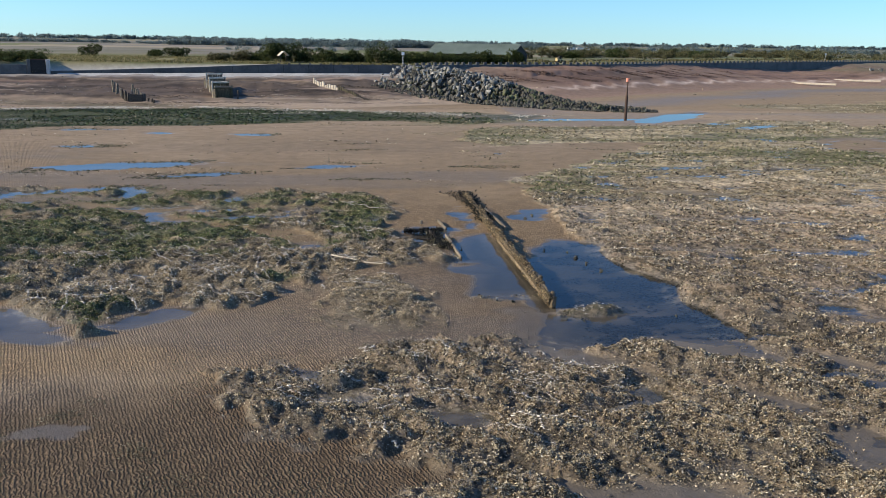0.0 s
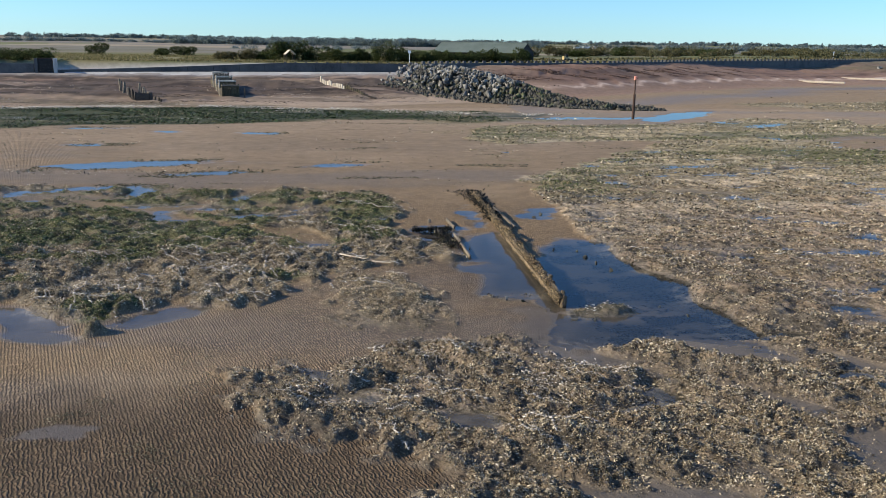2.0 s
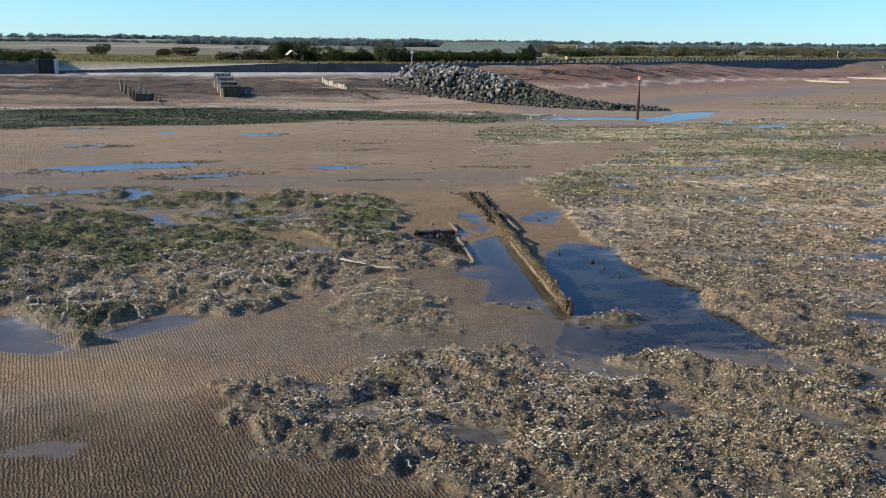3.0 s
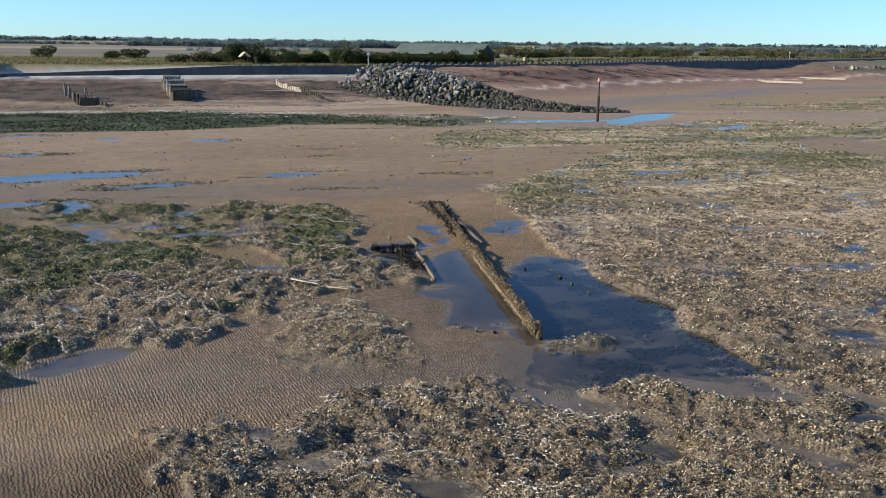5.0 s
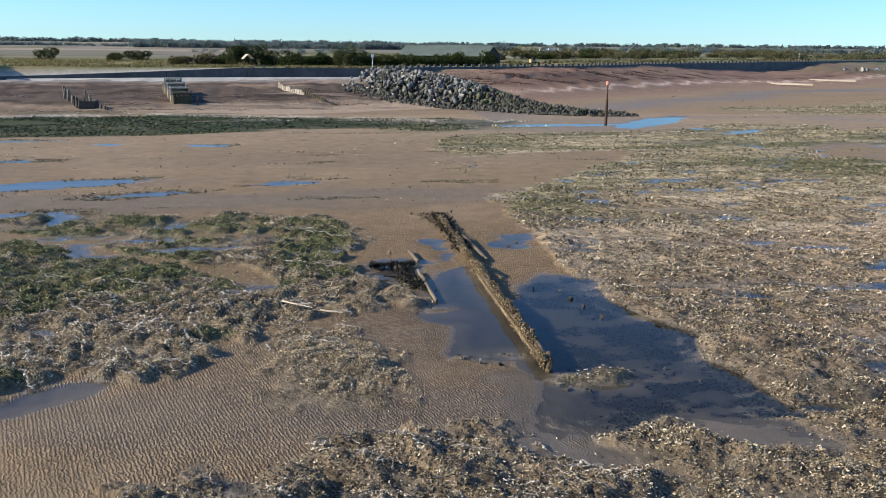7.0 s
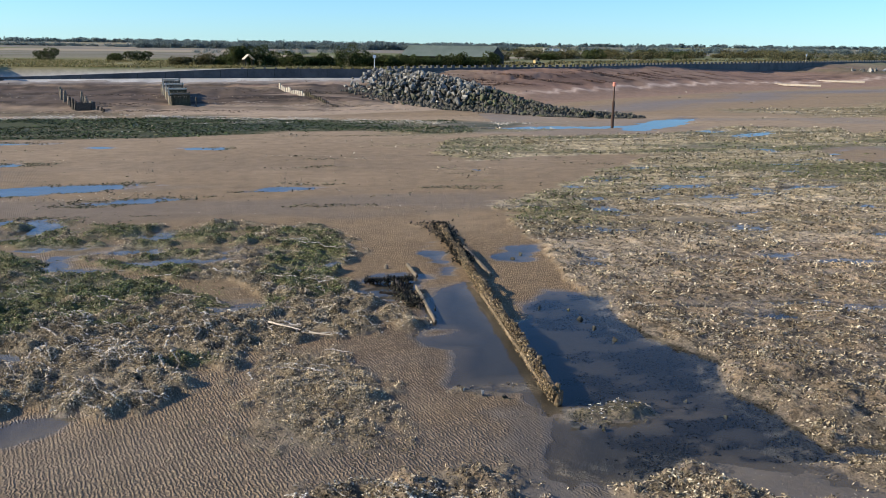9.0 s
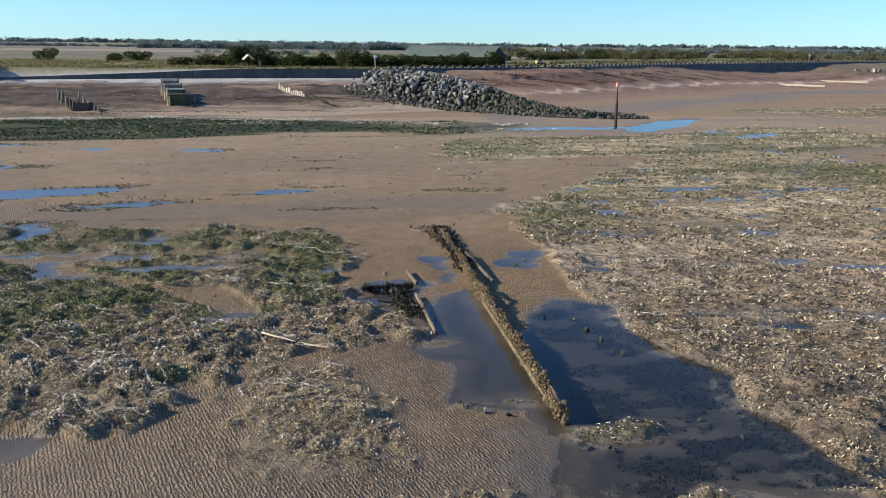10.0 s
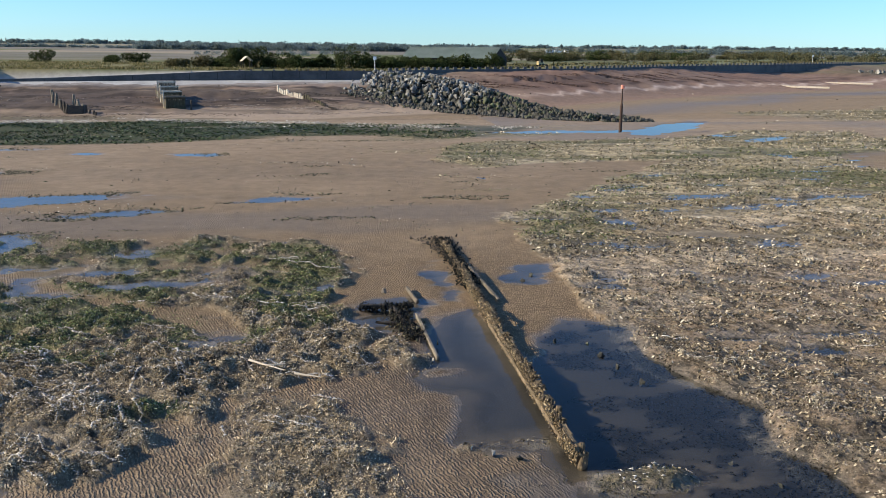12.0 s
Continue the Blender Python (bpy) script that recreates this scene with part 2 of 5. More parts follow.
LEAF_DRY = shell_mat("scrub_leaves", ((0.0, (0.10, 0.105, 0.055)), (0.5, (0.185, 0.18, 0.09)), (1.0, (0.29, 0.25, 0.135))), 0.8, 0.1, 0.45)
# far leaves paled and blued: the haze of distance is in this colour
LEAF_HAZED = shell_mat("hazed_woodland_leaves", ((0.0, (0.17, 0.22, 0.225)), (0.5, (0.20, 0.255, 0.25)), (1.0, (0.23, 0.285, 0.27))), 0.8, 0.1, 0.45)
STRAW = shell_mat("dune_grass", ((0.0, (0.11, 0.112, 0.045)), (0.5, (0.23, 0.205, 0.095)), (1.0, (0.40, 0.345, 0.19))), 0.8, 0.1, 0.45)
BARK = surface("bark", (0.05, 0.04, 0.03), (0.12, 0.095, 0.07), 4.0, 0.9, 0.5, 0.02)


# ---- noise and fields of the shore ----
def lattice(ix, iy, seed):
    h = (ix.astype(np.int64) * 374761393 + iy.astype(np.int64) * 668265263 + seed * 1442695041) & 0xFFFFFFFF
    h = ((h ^ (h >> 13)) * 1274126177) & 0xFFFFFFFF
    return ((h ^ (h >> 16)) & 0xFFFFFF) / float(0xFFFFFF)


def value_noise(x, y, seed=0):
    ix, iy = np.floor(x), np.floor(y)
    fx, fy = x - ix, y - iy
    fx, fy = fx * fx * (3 - 2 * fx), fy * fy * (3 - 2 * fy)
    a, b = lattice(ix, iy, seed), lattice(ix + 1, iy, seed)
    c, d = lattice(ix, iy + 1, seed), lattice(ix + 1, iy + 1, seed)
    return (a * (1 - fx) + b * fx) * (1 - fy) + (c * (1 - fx) + d * fx) * fy


def fbm(x, y, size, octaves=4, seed=0, gain=0.5):
    """Fractal noise from -1 to 1; size is the width of its largest lumps in metres."""
    total, amp, top, f = 0.0, 1.0, 0.0, 1.0 / size
    for k in range(octaves):
        total = total + amp * (value_noise(x * f + 13.7 * k, y * f - 7.9 * k, seed + 31 * k) * 2 - 1)
        top, amp, f = top + amp, amp * gain, f * 2.03
    return total / top * 1.6


def step(v, a, b):
    q = np.clip((v - a) / (b - a), 0, 1)
    return q * q * (3 - 2 * q)


def inside(x, y, corners):
    """Distance into a rounded region, positive within."""
    best, odd = np.full(x.shape, 1e9), np.zeros(x.shape, bool)
    for (ax, ay), (bx, by) in zip(corners, corners[1:] + corners[:1]):
        ex, ey = bx - ax, by - ay
        t = np.clip(((x - ax) * ex + (y - ay) * ey) / (ex * ex + ey * ey), 0, 1)
        best = np.minimum(best, (x - ax - t * ex) ** 2 + (y - ay - t * ey) ** 2)
        if ay != by:
            odd ^= ((ay > y) != (by > y)) & (x < ex * (y - ay) / ey + ax)
    return np.where(odd, 1, -1) * np.sqrt(best)


def blob(x, y, cx, cy, rx, ry, turn=0.0):
    """Distance-like field of an ellipse, positive within, in metres."""
    c, s = math.cos(radians(turn)), math.sin(radians(turn))
    u, v = ((x - cx) * c + (y - cy) * s) / rx, (-(x - cx) * s + (y - cy) * c) / ry
    return (1 - np.sqrt(u * u + v * v)) * min(rx, ry)


def lumps(x, y):
    """Ridges and lanes of the beds, drawn out along the way the ebb runs off."""
    a = step(y, 28, 48)
    near = fbm((x * 0.77 - y * 0.64) * 0.40, x * 0.64 + y * 0.77, 1.5, 5, 91, 0.55)
    far = fbm((x * 0.95 - y * 0.30) * 0.24, x * 0.30 + y * 0.95, 1.3, 5, 92, 0.55)
    return near * (1 - a) + far * a


def domes(x, y, cell, seed):
    """Rounded hummocks of uneven height, one to a cell, from 0 to 1."""
    x, y = x / cell, y / cell
    x, y = x + 0.35 * fbm(x, y, 2.0, 2, seed + 5), y + 0.35 * fbm(x, y, 2.0, 2, seed + 6)
    ix, iy, best = np.floor(x), np.floor(y), np.zeros(x.shape)
    for i in (-1, 0, 1):
        for j in (-1, 0, 1):
            cx, cy = ix + i, iy + j
            dx, dy = x - cx - lattice(cx, cy, seed), y - cy - lattice(cx, cy, seed + 1)
            tall = 0.25 + 0.75 * lattice(cx, cy, seed + 2)
            best = np.maximum(best, tall * np.clip(1 - (dx * dx + dy * dy) / 0.45, 0, 1))
    return best


LEFT_BED = [(-75, 56), (-22, 59.5), (-15.4, 59), (-12.4, 58.4), (-9.3, 57.2), (-6.3, 55.4), (-4.3, 56.9), (-0.9, 56.2), (0.8, 57.0), (2.5, 54.1), (2.9, 50.6), (2.7, 46.8), (2.6, 44.0), (2.8, 41.4), (3.5, 39.2), (4.2, 37.4), (3.6, 36.5), (2.4, 36.5), (1.1, 36.8), (0.2, 36.4), (-0.9, 35.2), (-1.6, 34.0), (-2.9, 33.2), (-3.5, 31.8), (-5.0, 31.2), (-6.8, 31.4), (-8.4, 30.6), (-8.7, 28.4), (-9.4, 27.8), (-10.3, 29.0), (-12, 31.0), (-13.4, 32.2), (-16, 31.4), (-40, 28)]
MID_BED = [(-0.4, 35.4), (0.9, 36.0), (2.2, 34.9), (3.2, 33.2), (3.7, 31.4), (3.5, 29.6), (2.8, 28.2), (1.2, 28.0), (-0.2, 28.6), (-1.0, 30.0), (-1.3, 31.9), (-0.8, 33.8)]
RIGHT_BED = [(12.1, 60.8), (13.5, 58.3), (13.2, 55.5), (12.9, 52), (13.8, 49), (13.3, 46.5), (12.8, 43.4), (13.1, 41), (13.0, 39.2), (12.95, 37.5), (13.3, 35.8), (14.2, 33.9), (14.6, 33.0), (14.2, 32.0), (13.9, 30.6), (14.3, 29.4), (14.2, 28.2), (13.9, 26.8), (12.6, 26.5), (11.2, 27.2), (9.4, 26.5), (7.4, 25.9), (6.3, 26.5), (5.6, 26.9), (4.3, 27.4), (3.4, 27.0), (2.1, 27.2), (0.5, 26.1), (-1.0, 24.7), (-2.4, 24.9), (-3.7, 24.3), (-3.4, 22.5), (-2.0, 20.7), (-1.0, 19.5), (-0.1, 19.4), (1.3, 18.5), (1.6, 17.5), (1.0, 16), (1.5, 5), (80, 5), (120, 130), (95, 118), (82, 112), (62, 100), (46, 90), (34, 84.5), (27.5, 78), (24.0, 74), (18.9, 68.5), (14.8, 63.6)]
FAR_BED = [(12.5, 87), (15.7, 100), (22.4, 102.5), (28.8, 102.3), (43, 104.5), (55, 113), (70, 110), (60, 92), (39, 83.5), (31.7, 85), (23.5, 84.5), (15.4, 82.6)]
EAST_BED = [(64, 124), (84, 146), (112, 172), (150, 196), (230, 236), (260, 170), (130, 128), (90, 112)]
WISP_BED = [(2, 104), (14, 119), (36, 116), (30, 106), (12, 101)]
GREEN_STRIP = [(-90, 94), (-36, 96), (-29.7, 99), (-19, 101), (-8.4, 104), (7.3, 108.5), (17, 107.5), (27, 112.5), (31, 119), (20, 124), (-2, 126), (-20, 129), (-40, 126), (-90, 122)]
MAIN_POOL = [(7.1, 43.0), (6.2, 42.4), (5.6, 40.5), (5.1, 38), (4.4, 36.6), (5.0, 35.7), (5.8, 35.2), (5.5, 34.0), (5.3, 32.2), (7.4, 31.6), (7.6, 30.2), (7.4, 28.4), (7.0, 26.6), (8.0, 25.9), (9.4, 26.3), (11.2, 26.9), (12.6, 26.1), (14.4, 26.2), (14.2, 29.3), (13.7, 30.6), (14.0, 32.0), (14.4, 33.0), (13.9, 34.0), (13.1, 35.7), (12.8, 37.5), (12.85, 39.2), (12.9, 40.9), (10.9, 41.4), (9.6, 39.9), (9.2, 37.9), (8.3, 37.0), (8.0, 40.0), (7.6, 43.0)]
SAND_LANE = [(-24, 56), (-17.2, 53), (-13.7, 51.2), (-11.3, 49.1), (-8.6, 46.6), (-5.2, 44.4), (-3.2, 43.2), (-1.4, 41.4)]
WATER_Z = -0.035
# the foot of the beach, the sea wall's line and the sand's height against it
SHORE_X = [-400, -60, 0, 20, 40, 60, 107, 155, 240, 700]
SHORE_FOOT = [60, 122, 130, 140, 150, 168, 200, 222, 265, 480]
WALL_X = [-400, -60, 14, 27, 62, 95, 112, 140, 158, 174, 240, 700]
WALL_Y = [168, 172, 174, 186, 200, 228, 238.8, 256.6, 268, 278.1, 320, 560]
SAND_Z = [3.2, 3.2, 3.6, 5.1, 5.5, 5.25, 4.3, 3.4, 3.6, 5.3, 5.6, 5.6]
# lesser pools: x, y, half length, half width, turn
POOLS = [
    (-18.2, 69.2, 5.6, 1.7, 17), (-11.2, 64.4, 2.4, 0.7, 22), (-18.6, 57.6, 3.4, 0.7, 10), (-21.5, 56.3, 2.0, 0.8, 10),
    (-1.8, 68.6, 2.2, 0.6, 14), (-11.9, 30.2, 2.0, 0.8, -38), (-7.3, 30.1, 2.0, 0.55, 36), (-10.6, 28.3, 1.2, 0.4, -20), (48, 117.5, 12.0, 2.6, 50),
    (33, 112.6, 11, 1.3, 4), (51, 107.2, 2.6, 0.9, 0), (54.5, 104, 4.2, 1.3, 36), (-10.3, 92.6, 1.6, 0.7, 0), (-20.3, 94, 1.9, 0.6, 0),
    (-28.2, 98.1, 2.4, 0.7, 0), (-25, 82, 2, 0.8, 0), (-7.7, 53.9, 1.1, 0.8, 0), (-7.9, 50.3, 0.9, 0.7, 0), (-5.0, 48.5, 1.7, 0.7, 8),
    (-14.2, 56.4, 1.0, 1.2, 0), (-12.4, 51.4, 0.8, 1.0, 0), (-1.5, 48.8, 0.5, 0.5, 0), (4.7, 44.4, 1.3, 0.75, 0), (4.1, 42.3, 1.15, 1.7, 0),
    (6.9, 47.4, 0.45, 1.6, 0), (7.0, 45.6, 0.4, 0.9, 0), (10.4, 47.6, 0.9, 0.9, 40), (11.6, 48.9, 1.0, 0.7, 40), (19.7, 59.2, 1.2, 0.9, 0), (15.3, 60.2, 0.9, 0.8, 0),
    (18.9, 62.3, 0.9, 0.7, 0), (31, 63.2, 4.5, 0.8, 8), (29.4, 67, 2.5, 0.6, 10), (37.9, 65.9, 3.5, 0.7, 5), (23.1, 50.7, 0.8, 0.5, 0),
    (19.2, 47.6, 0.6, 0.6, 0), (28.3, 57, 0.9, 0.6, 0), (24, 46.3, 0.8, 0.5, 0), (26.7, 45, 1.4, 0.5, 0), (14.7, 45.6, 0.9, 0.5, 0), (16.5, 38.7, 0.8, 0.35, -10),
    (19, 37.3, 0.9, 0.4, 0), (27.7, 41.2, 1.6, 0.5, 10), (16.3, 30.8, 1.2, 0.4, -10), (19.0, 29.5, 1.2, 0.45, -12), (15.3, 26.6, 0.8, 0.3, -10), (17.2, 25.4, 1.4, 0.45, -14),
    (15.5, 22.9, 1.1, 0.5, -10), (-1.2, 24.0, 0.55, 0.3, -10), (-4.5, 36.8, 0.7, 0.25, -40), (-6.9, 33.6, 0.6, 0.3, -40), (-8.8, 36, 0.9, 0.3, -40),
]


def pools(x, y):
    """How far inside a pool a place lies, in metres, negative on dry sand."""
    w = fbm(x, y, 2.2, 4, 5) * 0.6 + fbm(x, y, 0.7, 4, 6) * 0.36
    main = inside(x, y, MAIN_POOL) + 0.10 + w * 0.42
    islets = ((9.5, 29.6, 1.5, 0.5, -6, 1.2), (6.3, 31.7, 0.9, 0.28, 8, 1.0), (5.5, 36.9, 0.45, 0.3, 0, 1.0))
    for ix, iy, rx, ry, turn, k in islets:
        main = np.minimum(main, -blob(x, y, ix, iy, rx, ry, turn) * k + w * 0.4 + 0.05)
    best = main
    rag = w * 0.55 + fbm(x * 0.35, y, 0.9, 4, 7) * 0.5 * (y > 40)
    for cx, cy, rx, ry, turn in POOLS:
        best = np.maximum(best, blob(x, y, cx, cy, rx, ry, turn) + rag * min(1.2, ry + 0.35))
    # many small puddles within the mussel beds
    puddle = (fbm(x * 0.45, y, 1.3, 4, 41) - 0.74) * 0.9
    in_bed = np.maximum(inside(x, y, RIGHT_BED), inside(x, y, LEFT_BED))
    return np.maximum(best, np.where(in_bed > 0.5, puddle, -1.0))


def lane_distance(x, y):
    best = np.full(x.shape, 1e9)
    for (ax, ay), (bx, by) in zip(SAND_LANE, SAND_LANE[1:]):
        ex, ey = bx - ax, by - ay
        t = np.clip(((x - ax) * ex + (y - ay) * ey) / (ex * ex + ey * ey), 0, 1)
        best = np.minimum(best, np.hypot(x - ax - t * ex, y - ay - t * ey))
    return best


def beds(x, y):
    """Cover of mussels and weed from 0 to 1, and the beds' full reach, lanes of mud and all."""
    w = fbm(x, y, 3.5, 5, 17)
    fine = fbm(x, y, 0.6, 3, 18)
    streak = lumps(x, y)
    crisp = step(x, 6, 12) * (1 - step(y, 42, 60)) * step(y, 25, 27.5)
    right = step(np.maximum(inside(x, y, RIGHT_BED) + 0.95 * crisp, inside(x, y, FAR_BED)) + w * (0.9 - 0.65 * crisp) + fine * (0.5 - 0.2 * crisp), -0.5 + 0.45 * crisp, 0.7 - 0.4 * crisp)
    right = np.maximum(right, step(inside(x, y, WISP_BED) + fbm(x * 0.3, y, 6, 4, 20) * 5, 0, 3) * 0.6)
    right = np.maximum(right, step(inside(x, y, EAST_BED) + fbm(x * 0.4, y, 14, 4, 19) * 12, -1, 5) * 0.75)
    bare = np.maximum(blob(x, y, 57, 82, 7, 9, -30), blob(x, y, 84, 123, 7, 3))
    right = right * (1 - step(bare + fbm(x * 0.4, y, 5, 3, 21) * 1.5, 0.0, 1.5))
    left = step(inside(x, y, LEFT_BED) + w * 0.8 + fine * 0.5, -0.3, 0.6)
    islet = np.maximum.reduce([blob(x, y, 9.5, 29.6, 1.7, 0.7, -6), blob(x, y, 6.3, 31.7, 0.8, 0.25, 8), blob(x, y, 4.2, 38.6, 0.9, 1.5, 20)])
    mid = step(np.maximum(inside(x, y, MID_BED), islet * 2.0) + w * 0.5 + fine * 0.7, -0.6, 1.1) * 0.9
    tight = np.where(y < 28, -0.02, 0.35) + np.where(x < 5, 0.25, 0.0)
    holes = step(streak, -0.55 - tight, -0.05 - tight)
    lane = step(lane_distance(x, y) + fbm(x, y, 2, 3, 3) * 0.45, 0.30 + 0.45 * np.exp(-((x + 3.2) / 1.6) ** 2), 0.75 + 0.5 * np.exp(-((x + 3.2) / 1.6) ** 2))
    patchy = step(fbm(x, y, 1.5, 4, 25), -0.30, 0.15)
    left = left * (0.10 + 0.90 * lane) * (1 - 0.8 * (1 - patchy) * step(y, 45, 49) * (1 - step(x, -1.0, 0.5)))
    reach = np.maximum(np.maximum(right, left), mid)
    wisps = step(fbm(x * 0.35, y, 2.4, 4, 61), 0.42, 0.85) * step(y, 55, 75) * 0.5
    return np.clip(reach * (0.08 + 0.92 * holes), 0, 1) + wisps * 0.6, reach


def greens(x, y):
    """Share of green weed in the cover, and the green strip along the beach foot."""
    n = fbm(x, y, 1.5, 4, 71) + 0.35 * fbm(x, y, 6, 2, 72)
    rich = np.maximum.reduce([blob(x, y, 1.0, 49.0, 3.2, 7.0) / 1.2, blob(x, y, -9.5, 43.5, 6.0, 5.0, 20) / 4.0, blob(x, y, -5.5, 53, 4, 2.6) / 3.0, blob(x, y, -15, 50, 8, 10) / 6.0,
                              blob(x, y, -9.2, 29.8, 1.6, 2.0) / 1.6, blob(x, y, -3.0, 34.6, 1.0, 0.9), blob(x, y, -1.2, 41.6, 1.2, 0.9)])
    left = step(inside(x, y, LEFT_BED), -0.3, 1.0) * step(n + np.clip(rich, -1.2, 0.95) * 0.95, -0.10, 0.50) * 0.9
    spot = step(blob(x, y, 15.8, 57.5, 3.8, 5.0) + fbm(x * 0.5, y, 2, 3, 10) * 2.2, -0.8, 1.6) * 0.85
    far = step(inside(x, y, GREEN_STRIP) + fbm(x * 0.5, y, 9, 4, 15) * 3.0, -1.0, 1.5) * (1 - 0.55 * step(x, 2, 16) * step(fbm(x * 0.15, y, 1.8, 4, 22), -0.35, 0.25))
    olive = step(y, 50, 80) * (0.15 + 0.75 * step(fbm(x * 0.16, y, 2.3, 4, 16), -0.15, 0.40)) * (x > 5)
    return np.clip(np.maximum.reduce([left, spot, far, olive, step(blob(x, y, 9.5, 29.6, 2.2, 1.0, -6), -0.2, 0.3) * 0.65]), 0, 1), far


def beach(x, y):
    """Height of the beach and the land behind, without the flat's small forms."""
    foot, wall, top = np.interp(x, SHORE_X, SHORE_FOOT), np.interp(x, WALL_X, WALL_Y), np.interp(x, WALL_X, SAND_Z)
    s = np.clip((y - foot) / np.maximum(wall - foot, 1), 0, 1)
    face = np.where(s < 0.25, s * s * 2.0, 0.125 + (s - 0.25) * (0.875 / 0.75))
    ridge = (fbm(x * 0.25, y, 5.0, 5, 81) * 0.30 + fbm(x, y, 2.2, 4, 82) * (0.20 * (x < 14) + 0.16 * step(s, 0.62, 0.75) * (x >= 14))) * step(s, 0.05, 0.3) * (1 - step(s, 0.96, 1.0))
    cusp = np.sin(x * 0.85 + 9 * s + 4.0 * fbm(x, y * 0.3, 14, 3, 83)) * (0.07 + 0.06 * fbm(x, y * 0.3, 9, 2, 86)) * np.exp(-((s - 0.45) / 0.13) ** 2) * step(x, 38, 60)
    cusp = cusp + step(s + 0.018 * fbm(x, y * 0.3, 1.2, 4, 84), 0.70, 0.76) * (1 - step(s, 0.76, 0.98)) * 0.55 * step(x, 18, 30) * (1 - step(x, 60, 72))
    land = 5.25 + fbm(x, y, 60, 3, 85) * 0.35 * step(y - wall, 5, 40) + step(y, 500, 3500) * 6.0 * (1 + 0.6 * fbm(x, y, 900, 3, 87))
    return np.where(y > wall + 1.0, np.where((x < -14) & (y < wall + 9), np.interp(x, [-60, -58, -14], [3.3, 3.3, 5.2]), land), face * top + ridge + cusp), s


def hummocks(x, y):
    """Clumps of the beds, from 0 to 1: round tufts in the weed, long low backs among the mussels."""
    weedy = (1 - step(x, 4.5, 6.0)) * step(y, 27, 28.5)
    round_ = 0.72 * domes(x, y, 0.72, 201) + 0.38 * domes(x, y, 0.30, 205)
    u, v = (x * 0.77 - y * 0.64) * 0.38, x * 0.64 + y * 0.77
    long_ = 0.70 * domes(u, v, 0.62, 211) + 0.40 * domes(x, y, 0.26, 215)
    return round_ * weedy + long_ * (1 - weedy), weedy


def shore_fields(x, y):
    """All that is known of the shore at each place, worked out once."""
    base, s = beach(x, y)
    p = pools(x, y)
    b, reach = beds(x, y)
    g, strip = greens(x, y)
    crown, weedy = hummocks(x, y)
    flat = 1 - step(s, 0.0, 0.15)
    tall = weedy * (0.40 - 0.16 * step(y, 36, 58)) + (1 - weedy) * (0.38 - 0.24 * step(y, 25, 42))
    tall = tall * (1 - 0.55 * step(inside(x, y, MID_BED), -1.0, 0.0))
    hump = tall * crown * step(b, 0.15, 0.75) * (1 - step(y, 55, 90))
    ledge = 0.10 * step(reach, 0.2, 0.9) * step(x, 10, 12.5) * (1 - step(x, 17, 26)) * (1 - step(y, 44, 56)) * step(y, 27, 30)
    mound = hump + ledge + b * (0.04 * weedy + (0.34 - 0.17 * step(y, 26, 40)) * lumps(x, y) * (1 - 0.6 * weedy) + 0.06 * fbm(x, y, 0.65, 3, 94) + 0.08 * fbm(x, y, 4.0, 3, 93))
    swell = 0.035 * fbm(x, y, 7.0, 3, 95) + 0.012 * fbm(x, y, 1.2, 3, 97)
    dry = step(-p, 0.0, 1.3)
    z = WATER_Z + 0.014 + 0.010 * fbm(x, y, 0.4, 3, 98) + (0.056 + swell) * dry + np.maximum(mound, -0.02)
    z = np.maximum(z, WATER_Z + (0.012 + 0.02 * b) * step(-p, 0.1, 0.4) - 0.03)
    z = z - np.maximum(mound - ledge, 0) * 0.85 * step(p, -0.35, 0.10)
    dip = step(p, -0.25, 0.35)
    bottom = WATER_Z - 0.04 - 0.08 * step(p, 0.1, 1.2) + 0.03 * fbm(x, y, 1.5, 3, 99)
    z = z * (1 - dip) + bottom * dip
    z = np.where(flat > 0, z * flat, 0) + base
    return {"z": z, "p": p, "b": b, "reach": reach, "g": g, "strip": strip, "crown": crown, "weedy": weedy, "s": s, "lump": lumps(x, y)}


def mesh_object(name, verts, faces, material, parent=None):
    """A mesh from arrays of vertices and of triangles or quads."""
    me = bpy.data.meshes.new(name)
    k = faces.shape[1]
    me.vertices.add(len(verts))
    me.vertices.foreach_set("co", np.ascontiguousarray(verts, np.float32).ravel())
    me.loops.add(faces.size)
    me.loops.foreach_set("vertex_index", np.ascontiguousarray(faces, np.int32).ravel())
    me.polygons.add(len(faces))
    me.polygons.foreach_set("loop_start", np.arange(0, faces.size, k, dtype=np.int32))
    me.update(calc_edges=True)
    me.materials.append(material)
    ob = new(name, me)
    ob.parent = parent
    return ob


# ---- the ground: one sheet to the horizon ----
GRID_Y = np.concatenate([np.linspace(-120, 10, 14), 13.5 * np.exp(np.linspace(0, math.log(75 / 13.5), 480)), 75 * np.exp(np.linspace(0, math.log(330 / 75), 240))[1:], 330 * np.exp(np.linspace(0, math.log(4600 / 330), 50))[1:]])
GRID_U = np.linspace(-1, 1, 511)
GRID_U = 0.50 * GRID_U + 0.50 * GRID_U ** 3
FIELDS = {}


